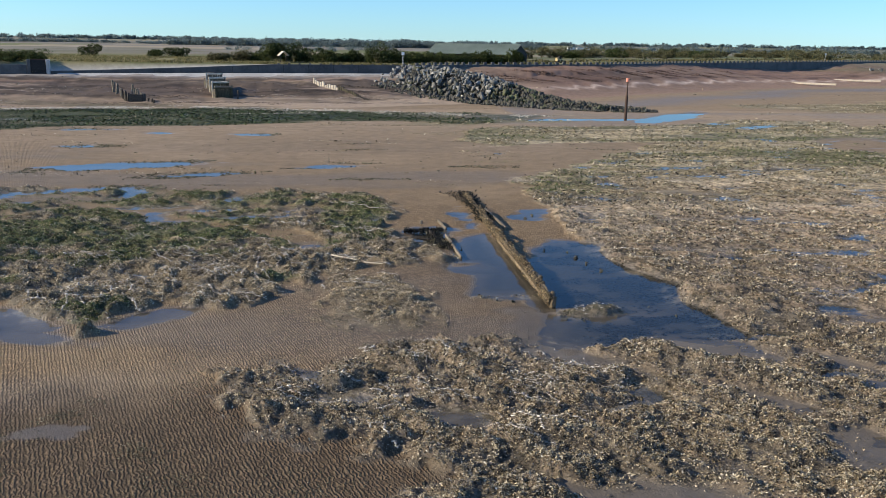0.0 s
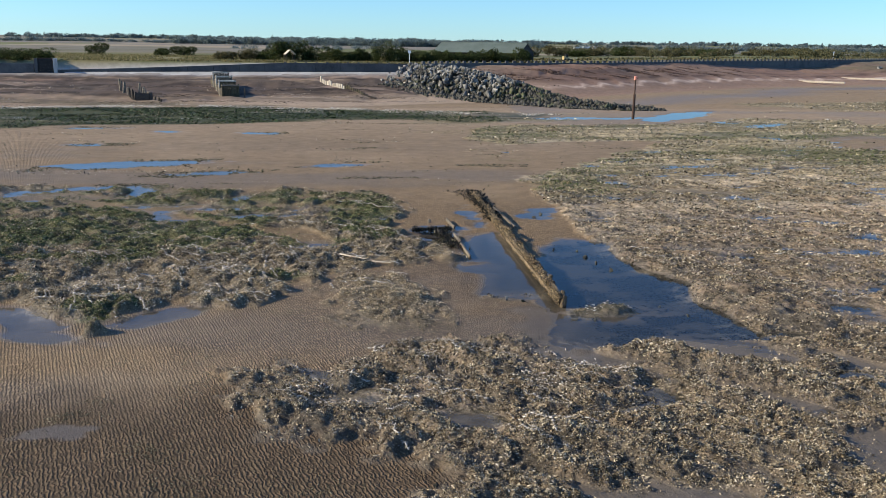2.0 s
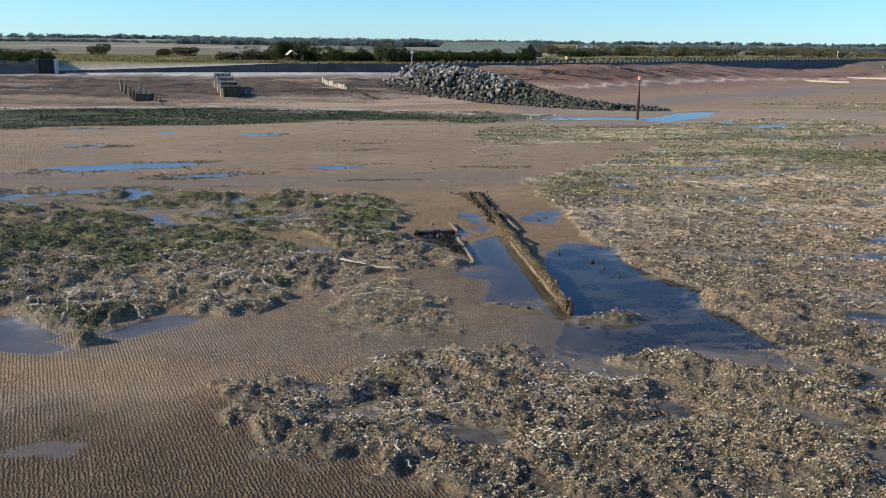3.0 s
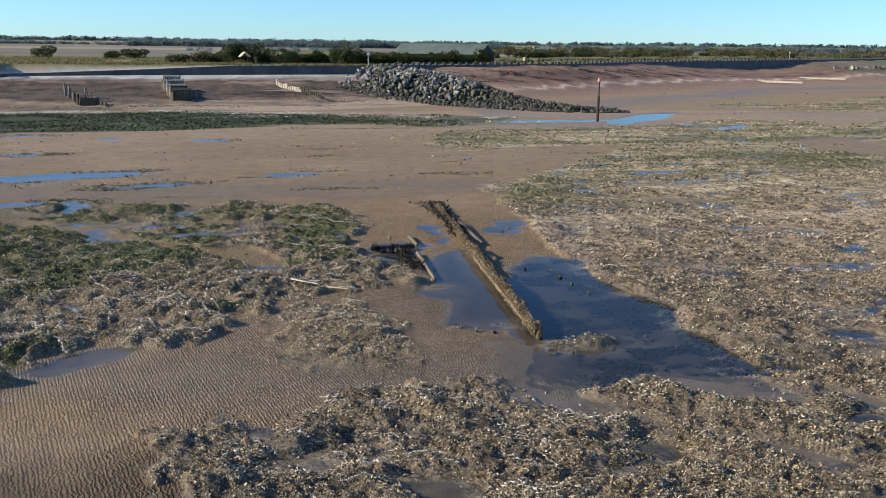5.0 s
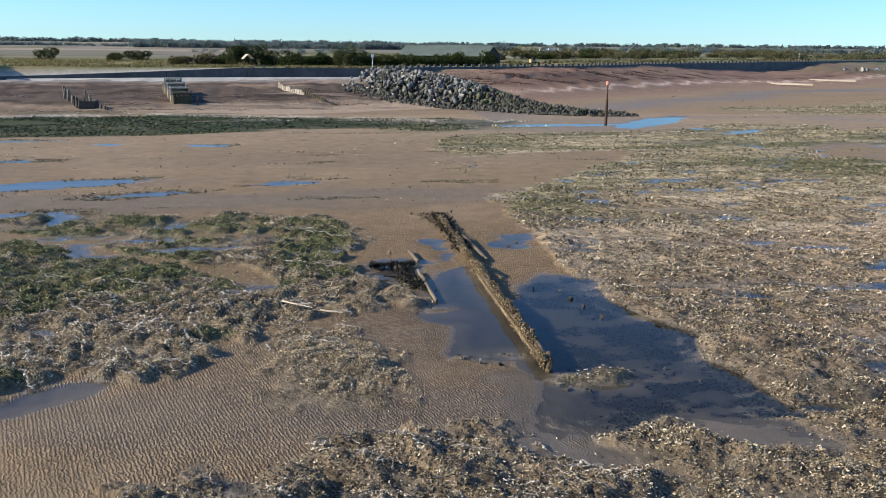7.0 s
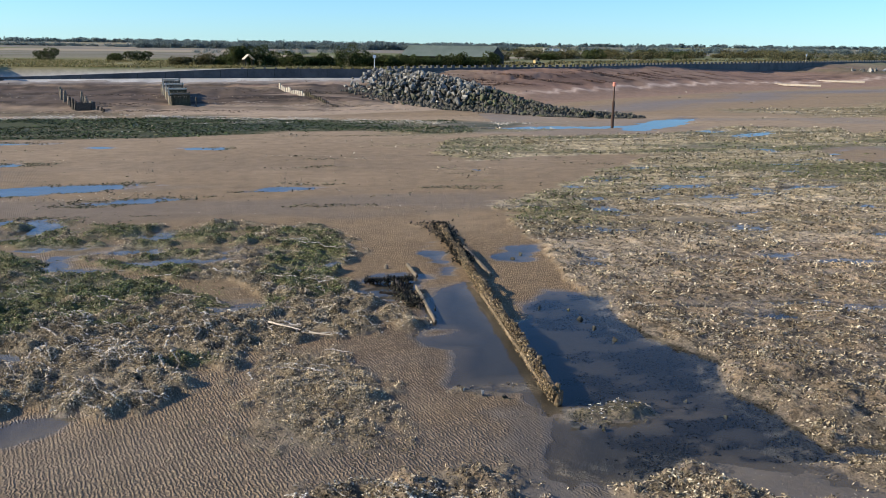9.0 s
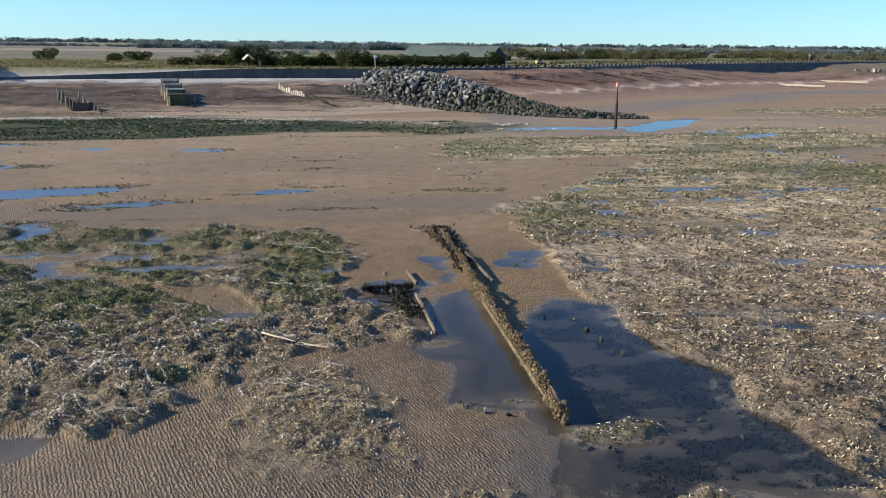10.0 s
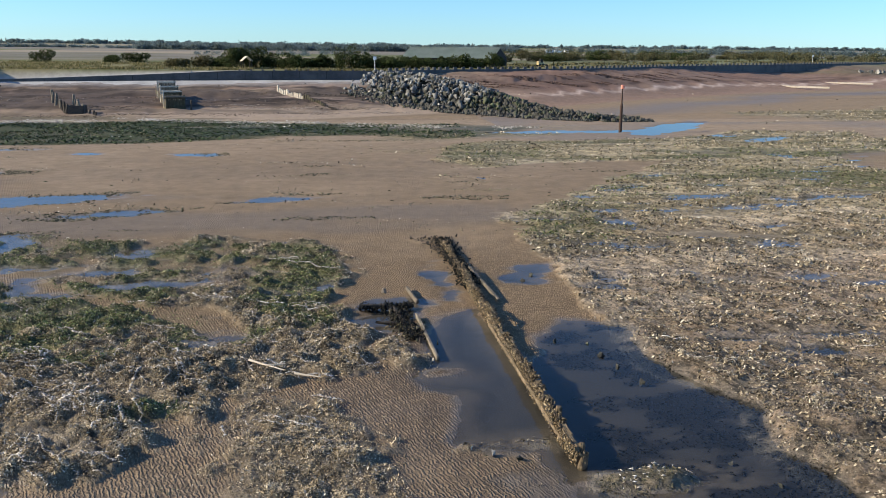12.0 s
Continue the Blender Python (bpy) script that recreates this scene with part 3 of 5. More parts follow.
def sample(key, x, y):
    """A field of the shore at any places, read between the ground's own points."""
    f = FIELDS[key]
    r = np.clip(np.interp(y, GRID_Y, np.arange(len(GRID_Y))), 0, len(GRID_Y) - 1.001)
    c = np.clip(np.interp((x - 0.14 * np.maximum(y, 0)) / (np.maximum(y, 60 * (y < 12)) * 1.25 + 4), GRID_U, np.arange(len(GRID_U))), 0, len(GRID_U) - 1.001)
    i, j = r.astype(int), c.astype(int)
    fr, fc = r - i, c - j
    return (f[i, j] * (1 - fc) + f[i, j + 1] * fc) * (1 - fr) + (f[i + 1, j] * (1 - fc) + f[i + 1, j + 1] * fc) * fr


def build_ground():
    rows, u = GRID_Y, GRID_U
    wide = np.maximum(rows, 60 * (rows < 12)) * 1.25 + 4
    x = 0.14 * np.maximum(rows, 0)[:, None] + u[None, :] * wide[:, None]
    y = np.repeat(rows[:, None], len(u), 1)
    FIELDS.update(shore_fields(x, y))
    nr, nc = x.shape
    idx = np.arange(nr * nc).reshape(nr, nc)
    quads = np.stack([idx[:-1, :-1], idx[:-1, 1:], idx[1:, 1:], idx[1:, :-1]], -1).reshape(-1, 4)
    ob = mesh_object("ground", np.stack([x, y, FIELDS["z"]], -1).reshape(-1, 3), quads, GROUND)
    ob.data.shade_smooth()
    xf, yf = x.ravel(), y.ravel()
    p, b, reach, g, strip, crown, weedy, s = (FIELDS[k].ravel() for k in ("p", "b", "reach", "g", "strip", "crown", "weedy", "s"))
    wall = np.interp(xf, WALL_X, WALL_Y)
    bc = np.clip(b, 0, 1)
    col = np.empty((len(xf), 3))
    col[:] = (0.252, 0.182, 0.114)

    def over(m, c):
        col[:] = col * (1 - m[:, None]) + np.array(c) * m[:, None]
    damp = step(fbm(xf * 0.3, yf, 9, 4, 111), 0.0, 0.6) * (yf < 125)
    over(damp * 0.4, (0.165, 0.128, 0.095))
    over(step(fbm(xf * 0.12, yf, 5, 4, 113), 0.25, 0.6) * step(yf, 50, 65) * 0.3, (0.145, 0.112, 0.085))
    over(step(blob(xf, yf, -6.0, 16.0, 11.0, 8.0) + fbm(xf, yf, 3, 4, 114) * 1.5, -0.5, 2.5) * 0.85, (0.098, 0.072, 0.049))
    over(step(blob(xf, yf, 3.5, 29.5, 4.0, 3.5) + fbm(xf, yf, 2, 4, 115), -0.5, 1.0) * 0.4, (0.14, 0.112, 0.09))
    over(step(yf, 55, 80) * (1 - step(yf, 125, 135)) * 0.5, (0.270, 0.205, 0.145))
    over(step(blob(xf, yf, 5.0, 36.0, 3.6, 5.5) + fbm(xf, yf, 2, 4, 116), -0.6, 1.0) * 0.40, (0.14, 0.108, 0.084))
    # grey mud between the clumps, shell and weed on them
    over(reach * 0.85, (0.148, 0.122, 0.094))
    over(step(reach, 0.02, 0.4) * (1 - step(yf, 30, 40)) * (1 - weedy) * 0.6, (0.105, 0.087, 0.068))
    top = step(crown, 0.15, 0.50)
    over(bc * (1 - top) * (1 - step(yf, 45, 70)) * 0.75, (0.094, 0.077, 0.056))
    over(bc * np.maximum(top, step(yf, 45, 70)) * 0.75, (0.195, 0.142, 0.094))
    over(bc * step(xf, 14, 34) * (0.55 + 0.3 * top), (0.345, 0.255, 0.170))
    over(reach * step(yf, 46, 72) * (xf > 5) * 0.75, (0.185, 0.155, 0.085))
    over(reach * step(yf, 44, 72) * (xf > 5) * step(fbm(xf * 0.13, yf, 1.6, 5, 112, 0.62), 0.05, 0.5) * 0.7, (0.36, 0.29, 0.19))
    over(bc * step(yf, 40, 62) * (xf > 8) * step(fbm(xf * 0.16, yf, 2.3, 4, 16), -0.2, 0.45) * 0.65, (0.10, 0.09, 0.05))
    over(bc * step(yf, 34, 50) * (xf > 8) * step(fbm(xf * 0.14, yf, 1.8, 4, 119), 0.35, 0.65) * 0.45, (0.43, 0.345, 0.25))
    over(bc * weedy * 0.9, (0.150, 0.120, 0.080))
    over(bc * g * 0.8 * weedy, (0.080, 0.086, 0.038))
    over(bc * g * 0.5 * (1 - weedy), (0.085, 0.085, 0.040))
    over(strip * 0.9, (0.028, 0.040, 0.016))
    over(strip * step(fbm(xf * 0.1, yf, 3.0, 4, 118), 0.25, 0.55) * 0.6, (0.13, 0.115, 0.075))
    over(step(blob(xf, yf, 6.9, 28.0, 1.5, 2.8) + fbm(xf, yf, 1.0, 3, 138) * 0.5, -0.2, 0.6) * 0.65, (0.125, 0.102, 0.081))
    under = step(p, -0.1, 0.2)
    over(under, (0.155, 0.127, 0.098))
    over(step(p, 0.15, 1.0) * (yf < 60), (0.066, 0.060, 0.054))
    over(under * ((xf < 4) & (yf < 36)), (0.20, 0.165, 0.135))
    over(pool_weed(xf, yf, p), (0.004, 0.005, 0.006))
    shore = step(s, 0.02, 0.12)
    over(shore, (0.25, 0.185, 0.13))
    over(step(s, 0.0, 0.06) * (1 - step(s, 0.25, 0.42)) * step(xf, -34, -14) * (1 - step(xf, 24, 40)) * 0.8, (0.36, 0.275, 0.20))
    over(step(s, 0.01, 0.06) * (1 - step(s, 0.2, 0.32)) * (xf < -4) * step(fbm(xf * 0.25, yf, 4, 5, 120), -0.2, 0.3) * 0.75, (0.115, 0.098, 0.062))
    over(shore * step(s, 0.3, 0.5) * step(fbm(xf * 0.3, yf, 8, 4, 121), -0.3, 0.5), (0.175, 0.115, 0.088))
    over(shore * step(s, 0.18, 0.34) * (xf < 12) * step(fbm(xf * 0.22, yf, 4.5, 6, 122, 0.62) + 0.55 * step(s, 0.3, 0.6), -0.25, 0.25) * 0.85, (0.085, 0.066, 0.054))
    over(shore * step(s, 0.2, 0.4) * (xf < 14) * step(fbm(xf * 0.2, yf, 1.9, 4, 123, 0.6), 0.1, 0.4) * 0.7, (0.035, 0.027, 0.023))
    over(shore * (xf < 12) * step(fbm(xf * 0.13, yf, 2.6, 6, 124, 0.6), 0.36, 0.55) * step(s, 0.08, 0.2) * 0.75, (0.30, 0.225, 0.175))
    over(shore * (xf < 12) * step(s, 0.84, 0.93) * 0.8, (0.30, 0.27, 0.25))
    over(shore * step(xf, 16, 30) * (1 - step(xf, 66, 90)) * step(s, 0.72, 0.8) * step(fbm(xf, yf, 3, 4, 126), -0.3, 0.3) * 0.7, (0.13, 0.085, 0.066))
    over(shore * step(xf, 20, 45) * 0.6, (0.27, 0.165, 0.118))
    over(shore * step(xf, 20, 40) * step(s, 0.45, 0.6) * step(fbm(xf * 0.3, yf, 2.4, 4, 125), 0.0, 0.4) * 0.55, (0.12, 0.075, 0.056))
    tongue = 0.5 + 0.5 * np.sin(xf * 0.85 + 9 * s + 4.0 * fbm(xf, yf * 0.3, 14, 3, 83))
    over(np.exp(-((s - 0.36 - 0.09 * np.abs(tongue - 0.3)) / 0.03) ** 2) * step(xf, 30, 50) * (0.55 + 0.45 * step(fbm(xf, yf * 0.5, 3, 3, 130), -0.3, 0.3)), (0.56, 0.42, 0.33))
    over(np.exp(-((s - 0.54 + 0.02 * fbm(xf * 0.3, yf, 9, 3, 128)) / 0.035) ** 2) * step(xf, 36, 56) * (0.35 + 0.6 * (tongue < 0.45)), (0.10, 0.065, 0.05))
    over(np.exp(-((s - 0.66 + 0.02 * fbm(xf * 0.3, yf, 9, 3, 129)) / 0.02) ** 2) * step(xf, 30, 50) * 0.6, (0.12, 0.08, 0.062))
    land = step(yf - wall, 0.5, 2.0)
    over(land, (0.19, 0.165, 0.075))
    over(land * step(fbm(xf, yf, 30, 4, 127), -0.2, 0.5) * 0.7, (0.105, 0.115, 0.042))
    over(land * ((xf < -13) & (yf < wall + 9)), (0.40, 0.375, 0.345))
    field = step(yf, 260, 320)
    plot = value_noise(np.floor(xf / 170 + 0.2 * np.sin(yf / 300)), np.floor(np.log(np.maximum(yf, 100)) * 5), 131)
    over(field, (0.20, 0.175, 0.14))
    over(field * (plot > 0.7), (0.30, 0.245, 0.175))
    over(field * (plot < 0.22), (0.15, 0.155, 0.07))
    over(field * step(fbm(xf * 0.12, yf, 60, 4, 132), 0.05, 0.3) * 0.6, (0.115, 0.125, 0.06))
    over(step(yf, 225, 260) * (1 - step(yf, 420, 520)) * step(fbm(xf * 0.25, yf, 22, 4, 133), -0.1, 0.35) * 0.6, (0.105, 0.105, 0.052))
    col[:] = np.minimum(col * np.where(yf < 130, 1.06, 0.95)[:, None], 0.85)
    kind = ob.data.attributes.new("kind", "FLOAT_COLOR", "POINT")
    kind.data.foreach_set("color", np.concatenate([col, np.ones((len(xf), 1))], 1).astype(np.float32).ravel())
    mud = step(blob(xf, yf, 6.9, 27.8, 1.3, 2.4) + fbm(xf, yf, 1.0, 3, 138) * 0.5, -0.1, 0.6)
    flat_mud = step(blob(xf, yf, -7.9, 20.7, 1.0, 0.5) + fbm(xf, yf, 0.6, 4, 140) * 0.22, -0.05, 0.12)
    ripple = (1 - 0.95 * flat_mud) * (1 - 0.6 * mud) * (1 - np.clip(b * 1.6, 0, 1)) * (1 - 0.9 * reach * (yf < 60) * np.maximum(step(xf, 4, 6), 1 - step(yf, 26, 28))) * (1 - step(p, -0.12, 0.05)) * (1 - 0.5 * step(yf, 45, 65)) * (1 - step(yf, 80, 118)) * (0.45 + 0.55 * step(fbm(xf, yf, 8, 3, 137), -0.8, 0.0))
    shine = step(np.abs(yf - np.interp(xf, SHORE_X, SHORE_FOOT) + 14 + 6 * fbm(xf * 0.3, yf, 12, 3, 139)), 0, 14) * 1.0
    wet = np.maximum.reduce([step(p, -0.5, 0.0) * 0.8, mud * 0.35, flat_mud * 0.6, damp * 0.3, reach * 0.15 * (xf < 80), reach * 0.5 * (yf < 34), (1 - shine) * (xf > 25) * 0.55]) * (s < 0.1)
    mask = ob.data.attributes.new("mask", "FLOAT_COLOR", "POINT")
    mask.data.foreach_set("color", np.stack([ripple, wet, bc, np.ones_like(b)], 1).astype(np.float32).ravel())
    tagged(ob, "rippled brown tidal sand rising to a shingle beach", "beach", kind="structure")
    return ob


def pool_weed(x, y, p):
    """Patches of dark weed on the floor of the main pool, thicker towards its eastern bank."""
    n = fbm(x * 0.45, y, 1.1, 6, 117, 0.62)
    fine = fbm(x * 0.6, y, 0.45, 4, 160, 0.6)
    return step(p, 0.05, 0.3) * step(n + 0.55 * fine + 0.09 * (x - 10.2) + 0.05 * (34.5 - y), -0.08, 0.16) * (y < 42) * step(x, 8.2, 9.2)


ground = build_ground()


def water_sheet():
    x, y = np.meshgrid(np.linspace(-75, 95, 86), np.linspace(13, 124, 56))
    keep = beach(x, y)[0] < 0.001
    idx = np.arange(x.size).reshape(x.shape)
    ok = keep[:-1, :-1] & keep[:-1, 1:] & keep[1:, 1:] & keep[1:, :-1]
    quads = np.stack([idx[:-1, :-1], idx[:-1, 1:], idx[1:, 1:], idx[1:, :-1]], -1)[ok]
    ob = mesh_object("pool_water", np.stack([x, y, np.full(x.shape, WATER_Z)], -1).reshape(-1, 3), quads, WATER)
    ob.visible_shadow = False
    tagged(ob, "still shallow tide pools mirroring the blue sky", "water", kind="structure")


water_sheet()


# ---- scattered stuff: shells, mussels, weed, leaves ----
TET = np.array([[1, 0, -0.4], [-0.6, 0.75, -0.35], [-0.6, -0.75, -0.35], [0.1, 0, 0.75]])
TET_F = np.array([[0, 2, 1], [0, 1, 3], [1, 2, 3], [2, 0, 3]])
FROND = np.array([[-0.8, -0.30, -0.3], [-0.7, 0.35, -0.2], [0.25, -0.45, 0.45], [0.9, 0.25, 0.25]])
FROND_F = np.array([[0, 2, 1], [1, 2, 3]])


def turn_matrices(rng, n, tilt, yaw=None):
    a, b, c = rng.uniform(0, 2 * np.pi, n) if yaw is None else rng.normal(yaw, 0.55, n), rng.normal(0, tilt, n), rng.normal(0, tilt, n)
    ca, sa, cb, sb, cc, sc = np.cos(a), np.sin(a), np.cos(b), np.sin(b), np.cos(c), np.sin(c)
    rz = np.zeros((n, 3, 3)); rz[:, 0, 0] = ca; rz[:, 0, 1] = -sa; rz[:, 1, 0] = sa; rz[:, 1, 1] = ca; rz[:, 2, 2] = 1
    rx = np.zeros((n, 3, 3)); rx[:, 0, 0] = 1; rx[:, 1, 1] = cb; rx[:, 1, 2] = -sb; rx[:, 2, 1] = sb; rx[:, 2, 2] = cb
    ry = np.zeros((n, 3, 3)); ry[:, 1, 1] = 1; ry[:, 0, 0] = cc; ry[:, 0, 2] = sc; ry[:, 2, 0] = -sc; ry[:, 2, 2] = cc
    return rz @ ry @ rx


def shards(name, places, sizes, material, rng, tilt=0.5, shape=(1, 0.55, 0.5), parent=None, yaw=None, frond=False):
    """Many small irregular four-faced pieces, or bent fronds of two faces, one mesh."""
    n = len(places)
    form, faces = (FROND, FROND_F) if frond else (TET, TET_F)
    v = form[None] * rng.uniform(0.65, 1.35, (n, 4, 3)) * np.array(shape)[None, None]
    v = np.einsum("nij,nkj->nki", turn_matrices(rng, n, tilt, yaw), v) * sizes[:, None, None] + places[:, None, :]
    f = (faces[None] + 4 * np.arange(n)[:, None, None]).reshape(-1, 3)
    return mesh_object(name, v.reshape(-1, 3), f, material, parent)


def fan(rng, n, y0, y1, power, half=0.66):
    """Places over the flat, thinning out with distance from the low-water side."""
    q = 1 - power
    y = (y0 ** q + rng.uniform(0, 1, n) * (y1 ** q - y0 ** q)) ** (1 / q)
    return 0.14 * y + rng.uniform(-1, 1, n) * (half * y + 2), y


def build_cover():
    rng = np.random.default_rng(3)
    x, y = fan(rng, 2300000, 14.5, 190, 1.95, 0.58)
    mx, my = fan(rng, 950000, 27, 62, 1.6, 0.36)
    x, y = np.concatenate([x, mx - 0.33 * my]), np.concatenate([y, my])
    keep = np.ones(len(x), bool)
    keep[2300000:] = mx - 0.33 * my < 6
    x, y = x[keep], y[keep]
    b, p, crown, weedy = (sample(k, x, y) for k in ("b", "p", "crown", "weedy"))
    tops = step(crown, 0.10, 0.45)
    tops = tops * (1 - step(y, 50, 80)) + step(y, 50, 80)
    lump = (0.12 + 0.88 * tops) * step(sample("lump", x, y), -0.7, 0.15)
    keep = rng.uniform(0, 1, len(x)) < np.clip(b, 0, 1) ** 1.2 * (0.06 + 0.94 * lump) * (p < 0.12) * (weedy + (1 - weedy) * (0.62 - 0.2 * step(y, 60, 90)))
    x, y = x[keep], y[keep]
    grain = fbm((x * 0.90 - y * 0.44) * 0.15, x * 0.44 + y * 0.90, 0.45, 3, 96)
    keep = (x < 8) | (y < 28) | (rng.uniform(0, 1, len(x)) < 0.22 + 0.78 * step(grain, -0.35, 0.25))
    x, y = x[keep], y[keep]
    z, g, crown, weedy = (sample(k, x, y) for k in ("z", "g", "crown", "weedy"))
    left = (weedy > 0.5) & (y < 62)
    green = (rng.uniform(0, 1, len(x)) < g * 0.95) & (y < 97)
    size = 0.030 * (np.maximum(y, 18) / 20) ** (0.62 + 0.09 * step(y, 30, 50) * (x > 8)) * (0.40 + 0.5 * rng.gamma(1.4, 0.75, len(x)).clip(0, 2.4)) * np.where(left, 0.66, 0.82 + 0.12 * step(y, 26, 40))
    lift = rng.uniform(-0.3, 1.5, len(x)) * size
    pts = np.stack([x, y, z + lift], -1)
    pale = (rng.uniform(0, 1, len(x)) < 0.010 + 0.03 * (y < 28) * (0.3 + step(fbm(x, y, 1.2, 3, 159), 0.1, 0.7)) + 0.035 * step(x, 14, 40) * (1 - 0.7 * step(y, 55, 80))) & ~green & ~left
    islet = blob(x, y, 9.5, 29.6, 2.2, 1.0, -6) > -0.2
    green, pale = green & ~islet, pale & ~islet
    for sel, name, material, label, cat, tilt, shape, frond in (
        (islet, "islet_weed", WEED_DARK, "brown and olive weed on a low islet in the pool", "seaweed", 0.6, (1.5, 0.9, 0.8), True),
        (~green & ~left & ~pale & ~islet, "mussel_bed", MUSSEL, "dense bed of brown and tan mussel shells", "mussels", 0.8, (1.25, 1.15, 0.9), True),
        (~green & left, "brown_seaweed", WEED, "tangled grey-brown seaweed over muddy mussel lumps", "seaweed", 0.6, (1.4, 0.9, 0.9), True),
        (green, "green_seaweed", GREEN, "dark green seaweed draped over the sand", "seaweed", 0.6, (1.5, 0.9, 0.8), True),
        (pale, "bleached_shells", PALE, "scattered bleached white oyster shells", "shells", 0.4, (0.9, 0.6, 0.3), False),
    ):
        tagged(shards(name, pts[sel], size[sel], material, rng, tilt, shape, None, -0.6 if name == "mussel_bed" else None, frond), label, cat, kind="stuff")
    # pale strands in place of glints on draining rivulets, combed by the ebb
    pts, sz = [], []
    for bx0, bx1, by0, by1, n, way in ((-13, -3, 30, 40, 135, -60), (-3, 3, 33, 42, 26, -50), (-12, 3, 42, 52, 26, -40), (-3.4, 8, 19, 26, 46, -36), (13, 26, 24, 40, 10, -30)):
        for _ in range(n):
            x, y = rng.uniform(bx0, bx1), rng.uniform(by0, by1)
            a, m = radians(way + rng.normal(0, 22)), int(rng.uniform(10, 44))
            t = np.arange(m) * 0.045
            knots = np.arange(0, m + 5, 5)
            bend = np.interp(np.arange(m), knots, np.cumsum(rng.normal(0, 0.11, len(knots))))
            pts.append(np.stack([x + t * math.cos(a) - bend * math.sin(a), y + t * math.sin(a) + bend * math.cos(a), np.zeros(m)], -1))
            sz.append(rng.uniform(0.026, 0.056, m) * rng.uniform(0.6, 1.4))
    for (x0, y0), (x1, y1) in (((-0.6, 38.0), (2.7, 35.9)), ((-12.5, 49.4), (-4.6, 44.6)), ((-1.0, 51.8), (2.4, 49.0)), ((-3.0, 45.6), (2.0, 43.0)), ((0.3, 26.0), (2.6, 24.2)), ((-0.4, 23.6), (1.8, 21.8))):
        m = 110
        t = np.linspace(0, 1, m)
        wig = np.interp(t, np.linspace(0, 1, 16), rng.normal(0, 0.10, 16))
        pts.append(np.stack([x0 + (x1 - x0) * t + wig, y0 + (y1 - y0) * t + wig, np.zeros(m)], -1)[rng.uniform(0, 1, m) < 0.85])
        sz.append(rng.uniform(0.035, 0.075, len(pts[-1])))
    # small drifts of crushed white shell caught between the clumps
    for cx, cy, rx, ry, n in ((2.7, 25.2, 0.5, 0.5, 130), (5.5, 22.7, 0.45, 0.35, 150), (-0.7, 22.1, 0.6, 0.3, 110), (4.0, 25.6, 0.5, 0.2, 70), (-6.4, 35.8, 0.5, 0.5, 60), (-9.6, 33.6, 0.6, 0.5, 60), (4.0, 37.3, 0.7, 0.7, 110), (4.2, 40.4, 0.4, 0.8, 80), (8.2, 23.2, 0.4, 0.3, 60), (9.6, 29.5, 0.9, 0.25, 70)):
        pts.append(np.stack([rng.normal(cx, rx, n), rng.normal(cy, ry, n), np.zeros(n)], -1))
        sz.append(rng.uniform(0.025, 0.06, n))
    pts, sz = np.concatenate(pts), np.concatenate(sz)
    on_bed = (sample("b", pts[:, 0], pts[:, 1]) > 0.15) & (sample("p", pts[:, 0], pts[:, 1]) < 0)
    pts, sz = pts[on_bed], sz[on_bed]
    pts[:, 2] = sample("z", pts[:, 0], pts[:, 1]) + 0.09
    tagged(shards("bleached_strands", pts, sz, PALE, rng, 0.3, (1.5, 0.6, 0.4)), "thin white lines painted in for rivulet glints, with broken shell", "wrack", kind="stuff")
    # the green strip along the beach foot
    x = rng.uniform(-85, 20, 72000)
    y = rng.uniform(92, 132, 72000)
    keep = rng.uniform(0, 1, len(x)) < sample("strip", x, y) * step(fbm(x * 0.5, y, 3.0, 4, 143), -0.9, 0.0)
    x, y = x[keep], y[keep]
    tagged(shards("green_weed_strip", np.stack([x, y, sample("z", x, y) + 0.03], -1), rng.uniform(0.04, 0.10, len(x)) * rng.uniform(0.7, 1.9, len(x)), STRIP_GREEN, rng, 0.4, (1.9, 1.2, 0.8), frond=True),
           "band of dark green seaweed along the beach foot", "seaweed", kind="stuff")
    # the pale wrack line above it
    x = rng.uniform(-95, 30, 12000)
    y = np.interp(x, [-95, -40, -20, 0, 30], [121, 126.5, 131, 125, 116]) + rng.normal(0, 1.3, len(x)) + fbm(x, x * 0, 9, 3, 147) * 1.8
    keep = rng.uniform(0, 1, len(x)) < step(fbm(x, y, 5, 3, 149), -0.5, 0.3)
    x, y = x[keep], y[keep]
    sx, sy = rng.uniform(-70, 22, 80000), rng.uniform(94, 130, 80000)
    thin = sample("strip", sx, sy) * step(fbm(sx * 0.07 + sy * 0.02, sy, 2.2, 4, 150), 0.38, 0.58) * step(fbm(sx, sy, 6, 3, 152), -0.2, 0.4)
    keep = rng.uniform(0, 1, len(sx)) < thin * 0.4
    x, y = np.concatenate([x, sx[keep]]), np.concatenate([y, sy[keep]])
    tagged(shards("wrack_line", np.stack([x, y, sample("z", x, y) + 0.03], -1), rng.uniform(0.05, 0.19, len(x)), PALE, rng, 0.2, (1.7, 0.5, 0.3)),
           "pale line of dried wrack and shells", "wrack", kind="stuff")
